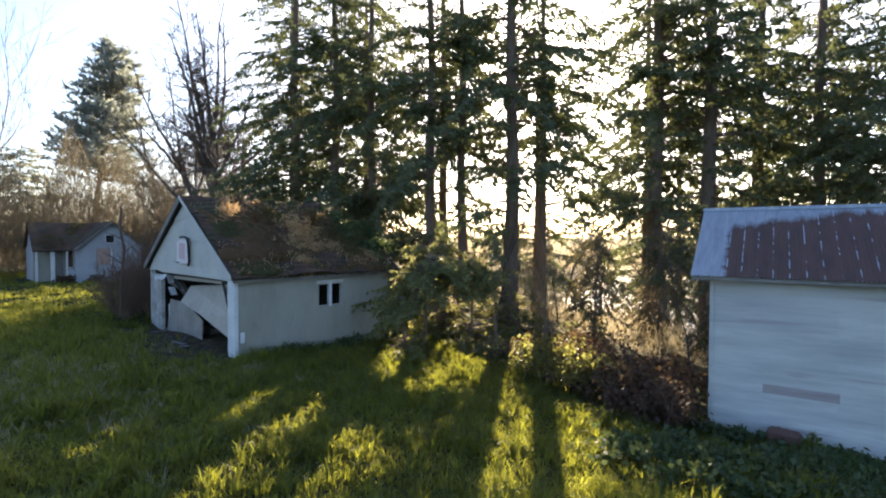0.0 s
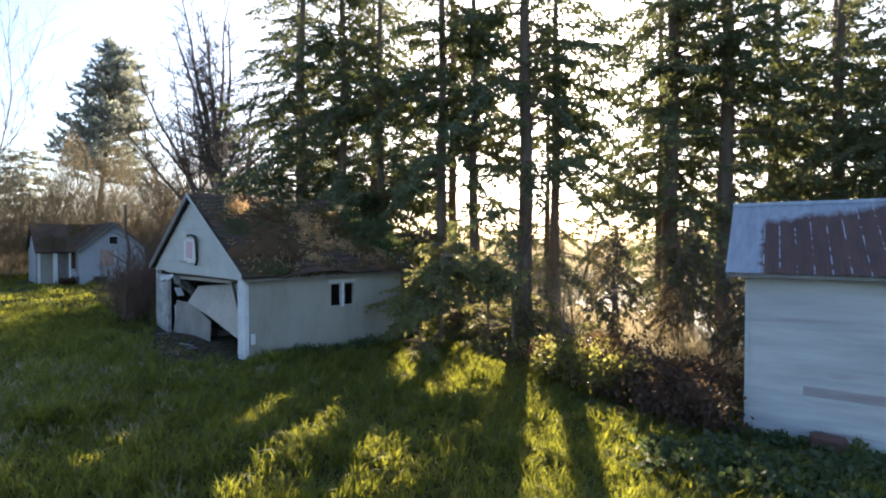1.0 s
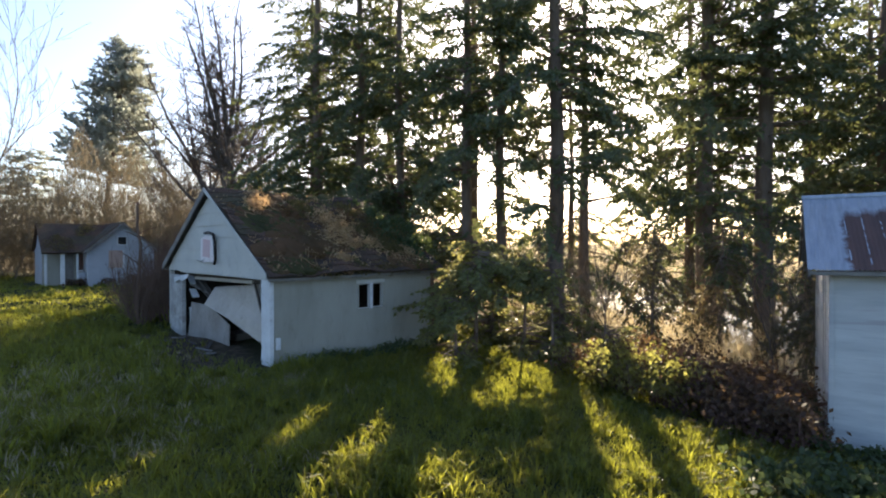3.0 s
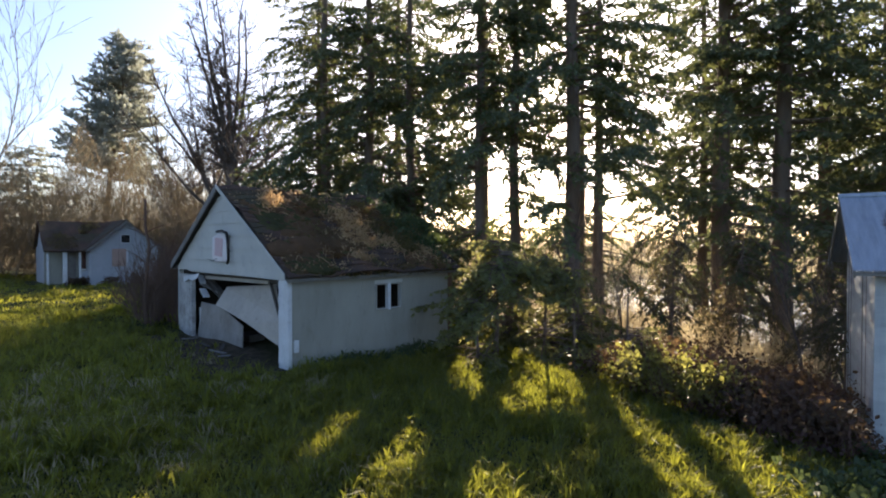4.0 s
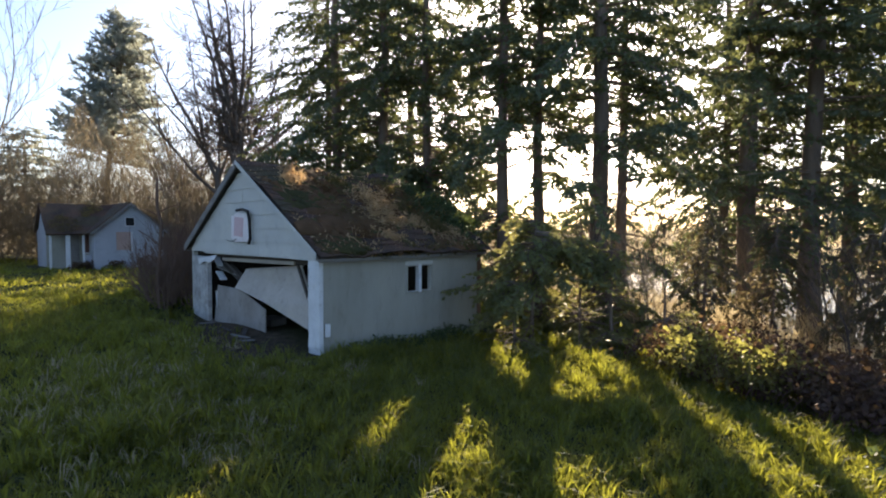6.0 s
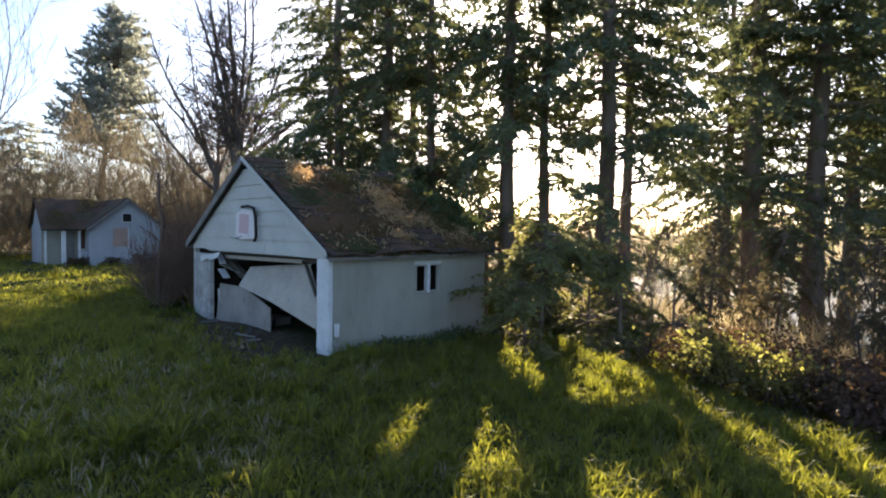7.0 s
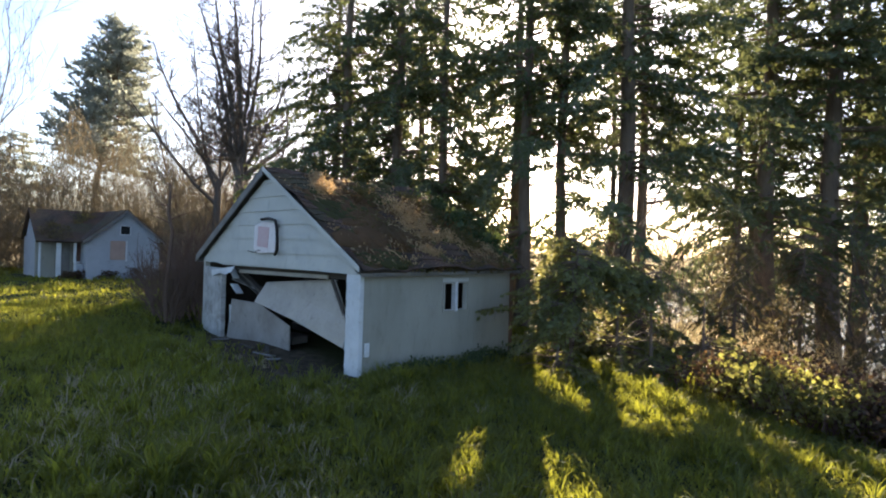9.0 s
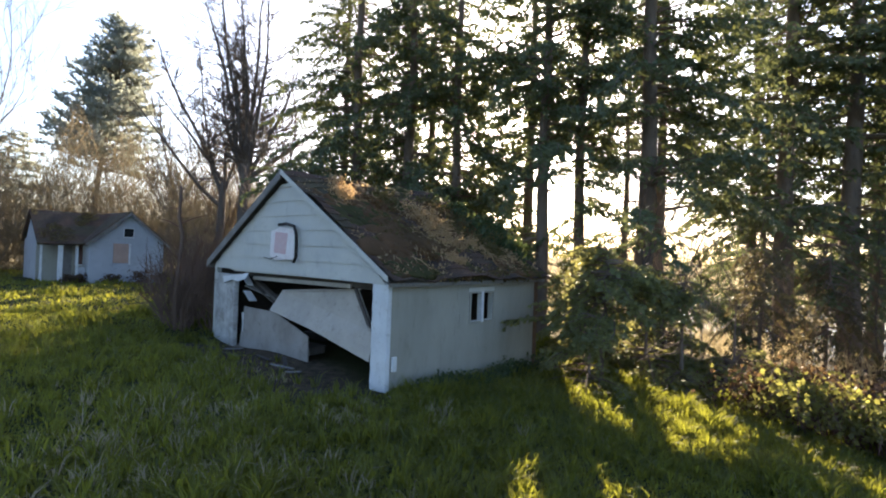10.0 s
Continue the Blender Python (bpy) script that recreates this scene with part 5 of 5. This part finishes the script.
def make_bare_trees():
    # leaders lean along the row of trees: azimuths near 43 degrees and its opposite
    tall = leader_tree(256, 5.6, (0.1, 0.1), 0.29, ((11.5, 0.0, 0.8), (10.5, 0.06, 3.9), (10.8, 0.13, 0.8), (9.5, 0.13, 3.8), (9.8, 0.2, 0.7), (8.5, 0.24, 3.9), (5.0, 0.85, 0.8), (6.0, 0.55, 3.9), (9.5, 0.1, 2.3), (6.5, 0.5, 0.8)), 0.011)
    leaning = leader_tree(261, 5.0, (0.1, 0.1), 0.2, ((8.9, 0.42, 3.95), (8.4, 0.27, 3.8), (4.6, 0.03, 0.8), (6.8, 1.0, 3.9), (5.0, 0.7, 4.3), (4.0, 0.3, 0.9)), 0.011)
    second = bare_tree(202, 13.0, 0.14, 3, 5, 2, 0.7, 0.2, 0.28, 0.011)
    thin = bare_tree(203, 15, 0.09, 1, 5, 2, 0.6, 0.1, 0.3, 0.008)
    label = "leafless many-stemmed tree with fine twigs"
    for (main, fine), x, y, s, turn in ((tall, -22.3, 7.5, 1.22, 0.0), (second, -18.6, 9.0, 1.15, 1.2), (second, -30.0, 8.6, 1.4, 2.5), (thin, -36.0, -4.4, 1.45, 0.4), (leaning, -24.0, 6.9, 1.27, 0.0)):
        o = thing("bare_tree", (x, y, float(ground_z(x, y))), label, "tree", "leafless trees")
        o.rotation_euler, o.scale = (0, 0, turn), (s, s, s)
        wood = TWIG if main is tall[0] or main is leaning[0] else BARK
        mesh_object("trunk", *main, wood, o, "", True)
        mesh_object("crown", *fine, wood, o)
    # fork-stemmed alder between the firs
    main, fine = bare_tree(207, 9.5, 0.075, 2, 4, 2, 0.6, 0.12, 0.34)
    o = thing("alder_tree", (0.6, 11.3, float(ground_z(0.6, 11.3))), "slender leafless alder with two stems", "tree")
    mesh_object("trunk", *main, TWIG, o, "", True)
    mesh_object("crown", *fine, TWIG, o)
    for k, (x, y, h, r) in enumerate(((3.2, 15.5, 7.5, 0.09), (-0.4, 18.7, 10.5, 0.08), (2.0, 14.0, 6.0, 0.05), (5.4, 17.2, 8.0, 0.06), (7.4, 18.2, 8.0, 0.07), (-2.5, 13.8, 8.0, 0.06), (1.6, 17.0, 7.0, 0.05), (8.6, 11.2, 5.0, 0.045), (9.4, 14.5, 6.5, 0.05))):
        main, fine = bare_tree(221 + k, h, r, 1, 4, 2, 0.75, 0.12, 0.36, 0.006, 1)
        o = thing("bare_sapling", (x, y, float(ground_z(x, y))), "thin leafless sapling among the firs", "tree", "leafless saplings")
        o.rotation_euler = (0.03 * math.sin(k * 2.1), 0.05 * math.cos(k * 1.7), k * 1.1)
        mesh_object("trunk", *main, TWIG, o, "", True)
        mesh_object("crown", *fine, TWIG, o)
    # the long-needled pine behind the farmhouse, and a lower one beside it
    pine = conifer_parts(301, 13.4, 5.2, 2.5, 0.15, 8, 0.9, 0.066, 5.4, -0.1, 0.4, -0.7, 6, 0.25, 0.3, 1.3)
    p = conifer("pine_tree", pine, PINE, "tall pine in haze-pale tones with bare lower trunk behind the farmhouse", "")
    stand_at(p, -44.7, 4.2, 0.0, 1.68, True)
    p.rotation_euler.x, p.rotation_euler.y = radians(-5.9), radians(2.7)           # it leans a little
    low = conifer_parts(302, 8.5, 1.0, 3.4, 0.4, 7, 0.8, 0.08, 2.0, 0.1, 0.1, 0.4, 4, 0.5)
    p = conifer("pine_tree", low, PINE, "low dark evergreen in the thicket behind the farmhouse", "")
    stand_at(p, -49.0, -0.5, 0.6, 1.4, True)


def scatter(forms, places):
    """Arrays of many small copies: places (x, y, turn, scale, form)."""
    vs, fs, o = [], [], 0
    for x, y, turn, s, k in places:
        v, f = forms[k]
        c, n = math.cos(turn), math.sin(turn)
        w = np.stack([(v[:, 0] * c - v[:, 1] * n) * s + x, (v[:, 0] * n + v[:, 1] * c) * s + y, v[:, 2] * s + float(ground_z(x, y))], 1)
        vs.append(w)
        fs.append(f + o)
        o += len(v)
    return np.concatenate(vs), np.concatenate(fs)


def as_arrays(vf):
    return np.array([tuple(p) for p in vf[0]]), np.array(vf[1])


def bank_spots(rng, n):
    x = rng.uniform(-12, 16, n)
    return x, 12.5 + 0.3 * x + rng.uniform(0, 13, n)


def twig_haze(name, rng, n, spots, height, width, material, label, clear=()):
    """Fine upright twigs too small to pick apart, thinning upward."""
    x, y = spots(n)
    for x0, x1, y0, y1 in clear:
        k = ~((x > x0) & (x < x1) & (y > y0) & (y < y1))
        x, y = x[k], y[k]
    n = len(x)
    top = height * (0.55 + 0.3 * np.sin(0.55 * x + 1.3) * np.sin(0.6 * y) + 0.15 * np.sin(1.7 * y))
    z = ground_z(x, y) + top * rng.uniform(0, 1, n) ** 0.9
    # the thicket stands open where the evening sun reaches the field before the farmhouse
    w = tuple(sun_way)
    sx, sy = x - w[0] * (z - 0.3) / w[2], y - w[1] * (z - 0.3) / w[2]
    k = ~((sx > -20) & (sx < -8.5) & (sy > -6) & (sy < -1) & (rng.uniform(0, 1, n) < 0.85))
    x, y, z = x[k], y[k], z[k]
    n = len(x)
    d = rng.normal(0, 0.55, (n, 3)) + np.array([0, 0, 1.0])
    d /= np.linalg.norm(d, axis=1, keepdims=True)
    s = np.cross(d, rng.normal(0, 1, (n, 3)))
    s /= np.linalg.norm(s, axis=1, keepdims=True)
    L = rng.uniform(0.35, 1.1, (n, 1)) * (0.5 + height / 12)
    p = np.stack([x, y, z], 1)
    v = np.stack([p - s * width, p + s * width, p + d * L + s * width * 0.3, p + d * L - s * width * 0.3], 1).reshape(-1, 3)
    ob = quick_mesh(name, v, np.arange(len(v)).reshape(-1, 4), material)
    return tagged(ob, label, "shrubs", kind="stuff")


def make_scrub():
    rnd = random.Random(77)
    forms = [as_arrays(joined(bare_tree(400 + i, 6.5, 0.03, 3, 3, 2, 0.5, 0.16, 0.33))) for i in range(4)]
    # thicket behind and beside the farmhouse
    places = []
    for i in range(54):
        x, y = rnd.uniform(-38, -23.5), rnd.uniform(-11, 15)
        if x > -30 and -6.5 < y < 5.2:
            continue
        places.append((x, y, rnd.uniform(0, 6.28), rnd.uniform(0.9, 1.85), rnd.randrange(4)))
    for i in range(34):
        places.append((rnd.uniform(-24, -14.5), rnd.uniform(7.5, 13.5), rnd.uniform(0, 6.28), rnd.uniform(0.6, 1.0), rnd.randrange(4)))
    ob = quick_mesh("thicket", *scatter(forms, places), THICKET)
    tagged(ob, "brown leafless thicket round the farmhouse", "shrubs", kind="stuff")
    rng = np.random.default_rng(78)
    twig_haze("thicket", rng, 32000, lambda n: (rng.uniform(-38, -24.5, n), rng.uniform(-10, 15, n)), 12.5, 0.018, BRUSH, "fine brown twigs of the leafless thicket", ((-30, -20, -6.0, 4.6),))
    twig_haze("thicket", rng, 18000, lambda n: (rng.uniform(-58, -33, n), rng.uniform(-16, 20, n)), 11.0, 0.032, BRUSH, "fine brown twigs of the leafless thicket")
    twig_haze("thicket", rng, 16000, lambda n: (rng.uniform(-25, -13.5, n), rng.uniform(5.0, 13, n)), 5.0, 0.011, BRUSH, "fine brown twigs behind the garage")
    twig_haze("undergrowth", rng, 22000, lambda n: bank_spots(rng, n), 1.9, 0.012, REED, "tan dry brush on the river bank")
    twig_haze("far_woods", rng, 20000, lambda n: (rng.uniform(-90, 70, n), rng.uniform(75, 110, n)), 14.0, 0.1, REED, "brown woods on the far bank in haze-pale tones")
    # twiggy undergrowth on the bank behind the firs
    places = []
    for i in range(64):
        x = rnd.uniform(-9, 12)
        y = 10.5 + 0.35 * x + rnd.uniform(-1.5, 7)
        if -2.5 < x < 3 and y < 12.5:
            continue
        places.append((x, y, rnd.uniform(0, 6.28), rnd.uniform(0.48, 0.88), rnd.randrange(4)))
    ob = quick_mesh("undergrowth", *scatter(forms, places), BANK)
    tagged(ob, "tan twiggy undergrowth on the river bank", "shrubs", kind="stuff")
    # broken dead stem standing out of the shrub by the garage
    x, y = -8.86, -0.85
    pieces = [tube([(0, 0, -0.2), (0.04, -0.05, 1.0), (-0.06, 0.06, 2.0), (0.1, 0.08, 2.9), (0.02, -0.02, 3.5), (0.03, 0.0, 4.45), (0.02, 0.0, 4.5)], [0.07, 0.062, 0.055, 0.05, 0.045, 0.04, 0.03], 7)]
    for z, a, r, up in ((3.75, 3.9, 0.5, 0.02), (3.3, 0.8, 0.8, 0.3), (3.2, 4.0, 0.6, 0.25), (4.4, 3.7, 0.16, 0.05), (4.35, 0.9, 0.14, 0.08), (2.6, 1.5, 0.6, 0.4), (2.2, 5.0, 0.7, 0.5), (4.0, 1.2, 0.2, 0.1)):
        d = Vector((math.cos(a) * r, math.sin(a) * r, up))
        pieces.append(tube([(0.03, 0, z), Vector((0.03, 0, z + 0.04)) + d * 0.5, Vector((0.03, 0, z)) + d], [0.024, 0.018, 0.008], 5))
    o = thing("dead_stem", (x, y, float(ground_z(x, y))), "broken dead tree stem with short stubs beside the garage", "tree")
    mesh_object("trunk", *joined(pieces), SHRUB, o, "", True)
    # dark shrub between farmhouse and garage
    for k, (x, y, h) in enumerate(((-9.9, 0.2, 3.6), (-10.6, -0.2, 3.2), (-9.3, 1.0, 3.9), (-11.2, 0.8, 3.4), (-9.0, -0.3, 2.8), (-10.2, 1.5, 3.8), (-8.8, -0.7, 2.4), (-9.5, -0.8, 2.9), (-8.7, 0.2, 3.2))):
        v, f = joined(bare_tree(430 + k, h, 0.03, 8, 3, 3, 0.7, 0.4, 0.36))
        o = thing("bare_shrub", (x, y, float(ground_z(x, y))), "dense dark leafless shrub beside the garage", "shrub", "leafless shrubs")
        mesh_object("branchwork", v, f, SHRUB, o)


def make_brambles():
    rnd, rng = random.Random(55), np.random.default_rng(55)
    group = "bramble bushes"
    spots = [(6.3, 6.3, 1.0), (7.3, 6.4, 0.95), (8.6, 6.4, 0.85), (7.0, 7.4, 1.1), (8.3, 7.7, 0.95), (9.3, 6.8, 0.7), (9.2, 8.4, 0.85), (6.2, 8.8, 1.0), (9.9, 6.0, 0.7), (8.8, 5.8, 0.6), (5.4, 7.0, 0.8)]
    for x, y, s in spots:
        green = x < 8.0 and y < 7
        o = thing("bramble_bush", (x, y, float(ground_z(x, y))), "tangled bramble bush with backlit yellow-green leaves" if green else "tangled bramble bush with dark red-brown winter leaves", "bush", group)
        canes, cent = [], []
        for k in range(44):
            a, r = rnd.uniform(0, 6.28), s * rnd.uniform(0.5, 1.2)
            h = s * rnd.uniform(0.6, 1.25)
            p0 = Vector((rnd.uniform(-0.4, 0.4) * s, rnd.uniform(-0.4, 0.4) * s, 0))
            d = Vector((math.cos(a), math.sin(a), 0))
            pts = [p0, p0 + d * r * 0.3 + Vector((0, 0, h * 0.75)), p0 + d * r * 0.7 + Vector((0, 0, h)), p0 + d * r * 1.15 + Vector((0, 0, h * rnd.uniform(0.3, 0.8)))]
            canes.append(tube(pts, [0.012, 0.01, 0.008, 0.004], 3))
            for q in range(7):
                t = rnd.uniform(0.25, 1.0) * 3
                i = min(int(t), 2)
                cent.append(tuple(pts[i].lerp(pts[i + 1], t - i)))
        mesh_object("canework", *joined(canes), CANE, o)
        quick_mesh("foliage", *leaf_cloud(rng, np.array(cent), 0.16, 6 if green else 4, 0.11), BRAMBLE if green else RUSTLEAF, o)


make_bare_trees()
make_scrub()
make_brambles()


def make_grass_patch(name, n, area, height, width, material, label, rng, keep=None, tuft=0):
    """Bent blades scattered over a stretch of the plan (x0, x1, y0, y1), singly or in tufts of so many blades."""
    x = rng.uniform(area[0], area[1], n)
    y = rng.uniform(area[2], area[3], n)
    if keep is not None:
        k = keep(x, y, rng)
        x, y = x[k], y[k]
    if tuft:
        size = np.repeat(rng.uniform(0.55, 1.25, len(x)), tuft)
        x, y = np.repeat(x, tuft), np.repeat(y, tuft)
    n = len(x)
    a, lean = rng.uniform(0, 6.283, n), rng.uniform(0.2, 1.0, n)
    if tuft:
        away = np.abs(rng.normal(0, 0.06, n)) * size
        x, y, lean = x + np.cos(a) * away, y + np.sin(a) * away, np.minimum(1.3, lean * 0.6 + away * 6)
    z = ground_z(x, y)
    clump = 0.65 + 0.5 * np.sin(1.7 * x + 0.8 * np.sin(1.3 * y)) * np.sin(1.9 * y + 0.6 * np.sin(1.1 * x)) 
    clump *= 0.85 + 0.35 * np.sin(0.8 * x + 1.1 * y + 1.5 * np.sin(0.6 * x - 0.9 * y))
    clump *= 0.7 + 0.65 * np.sin(5.3 * x + 2.1 * np.sin(3.1 * y)) * np.sin(4.7 * y + 1.7 * np.sin(2.9 * x))
    h = height * rng.uniform(0.45, 1.25, n) * np.maximum(clump, 0.28)
    # trodden short along the garage walls
    h *= np.where((x > -9) & (x < 0.8) & (y > -1.2) & (y < 6.5), 0.4, 1.0)
    if tuft:
        h = height * size * rng.uniform(0.6, 1.15, n)
    w = width * rng.uniform(0.6, 1.4, n)
    cx, sx = np.cos(a), np.sin(a)
    f = rng.uniform(0, 6.283, n)
    wx, wy = np.cos(f) * w, np.sin(f) * w
    b = np.stack([x, y, z - 0.02], 1)
    mid = b + np.stack([cx * h * lean * 0.3, sx * h * lean * 0.3, h * 0.6], 1)
    tip = b + np.stack([cx * h * lean, sx * h * lean, h * (1 - 0.25 * lean)], 1)
    off = np.stack([wx, wy, np.zeros(n)], 1)
    v = np.stack([b - off, b + off, mid + off * 0.75, mid - off * 0.75, tip], 1).reshape(-1, 3)
    i = np.arange(n)[:, None] * 5
    tri = np.concatenate([i + [0, 1, 2], i + [0, 2, 3], i + [3, 2, 4]], 1).reshape(-1, 3)
    ob = quick_mesh(name, v, tri, material)
    return tagged(ob, label, "grass", kind="stuff")


def off_buildings(x, y, rng, behind=False):
    inside = (x > -8.0) & (x < 0.03) & (y > -0.4) & (y < 5.9)
    shed = (x > 10.4) & (x < 17.0) & (y > 7.2 + 0.14 * (x - 10.5)) & (y < 12)
    house = (x < -22.3) & (x > -28) & (y > -2.9) & (y < 3.2)
    worn = (x > -7.2) & (x < -0.5) & (y > -1.7) & (y < 0) & (rng.uniform(0, 1, len(x)) < 0.85)
    # thick grass is limited to the ground ahead of the camera path
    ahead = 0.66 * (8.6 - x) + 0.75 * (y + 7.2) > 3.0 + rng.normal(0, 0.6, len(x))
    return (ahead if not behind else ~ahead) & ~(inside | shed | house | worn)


def dry_patches(x, y, rng):
    spots = ((-0.4, -4.0, 1.2), (3.1, -3.7, 0.9), (1.5, -4.7, 0.9), (2.9, -4.8, 0.7), (2.0, -3.5, 0.9), (5.0, -2.4, 0.5), (-2.4, -1.6, 0.9), (0.7, -1.3, 0.6), (1.9, -0.6, 0.5), (0.7, -4.8, 0.8))
    d = np.min([np.hypot(x - a, y - b) / r for a, b, r in spots], axis=0)
    return off_buildings(x, y, rng) & ((rng.uniform(0, 1, len(x)) < np.exp(-d * d) * 0.9) | (rng.uniform(0, 1, len(x)) < 0.015))


def make_weeds():
    """Broad-leaved weeds along the foot of the shed."""
    rnd, rng = random.Random(66), np.random.default_rng(66)
    for i in range(16):
        u = rnd.uniform(-0.6, 6.0)
        x, y = SX + u * 0.98 + rnd.uniform(-0.2, 0.2), SY - 0.45 + u * 0.19 - rnd.uniform(0.0, 0.8)
        o = thing("weed_clump", (x, y, float(ground_z(x, y))), "dark broad-leaved weeds at the foot of the shed", "weeds", "weeds by the shed")
        c = np.column_stack([rng.normal(0, 0.2, 26), rng.normal(0, 0.2, 26), rng.uniform(0.02, 0.2, 26)])
        v, f = leaf_cloud(rng, c, 0.07, 6, 0.12)
        quick_mesh("foliage", v, f, WEED, o)

    for i in range(13):
        x, y = rnd.uniform(0.3, 0.65), 0.8 + i * 0.4 + rnd.uniform(-0.15, 0.15)
        o = thing("weed_clump", (x, y, float(ground_z(x, y))), "dark low weeds at the foot of the garage wall", "weeds", "weeds by the garage")
        tall = rnd.uniform(0.18, 0.42) * (0.6 + 0.1 * i / 3)
        c = np.column_stack([rng.normal(0, 0.14, 24), rng.normal(0, 0.2, 24), rng.uniform(0.02, tall, 24)])
        quick_mesh("foliage", *leaf_cloud(rng, c, 0.06, 9, 0.07), WEED, o)

    n = 240
    x, y = rng.uniform(9.8, 13.6, n), rng.uniform(2.2, 6.6, n)
    k = (y < 3.2 + 0.9 * (x - 9.2)) & (y > 0.9 + 0.35 * (x - 7.0) + rng.uniform(0, 1.2, n))
    x, y = x[k], y[k]
    c = np.column_stack([x, y, ground_z(x, y)])
    c = np.repeat(c, 9, 0) + np.column_stack([rng.normal(0, 0.16, 9 * len(x)), rng.normal(0, 0.16, 9 * len(x)), rng.uniform(0.03, 0.3, 9 * len(x))])
    tagged(quick_mesh("ground_weeds", *leaf_cloud(rng, c, 0.06, 6, 0.11), WEED), "dark broad-leaved weeds spreading before the shed", "weeds", kind="stuff")


def make_grass():
    rng = np.random.default_rng(12)
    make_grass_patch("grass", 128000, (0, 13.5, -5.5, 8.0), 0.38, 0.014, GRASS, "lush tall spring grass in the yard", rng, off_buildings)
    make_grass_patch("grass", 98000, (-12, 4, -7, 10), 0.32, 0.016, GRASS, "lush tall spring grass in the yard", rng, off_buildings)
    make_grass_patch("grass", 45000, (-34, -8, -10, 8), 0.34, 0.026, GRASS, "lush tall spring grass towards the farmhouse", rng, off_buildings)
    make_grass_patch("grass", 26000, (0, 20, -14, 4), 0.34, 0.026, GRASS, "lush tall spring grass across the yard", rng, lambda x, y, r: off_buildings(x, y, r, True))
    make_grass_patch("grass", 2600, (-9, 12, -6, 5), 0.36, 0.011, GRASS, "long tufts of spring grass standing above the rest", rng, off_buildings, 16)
    make_grass_patch("dry_grass", 2400, (-9, 10, -7, 2), 0.28, 0.007, DRY, "bent tufts of pale dead grass", rng, dry_patches, 12)
    make_grass_patch("dry_grass", 18000, (-9, 10, -7, 2), 0.38, 0.008, DRY, "pale dry grass stalks left from last year", rng, dry_patches)


make_weeds()
make_grass()
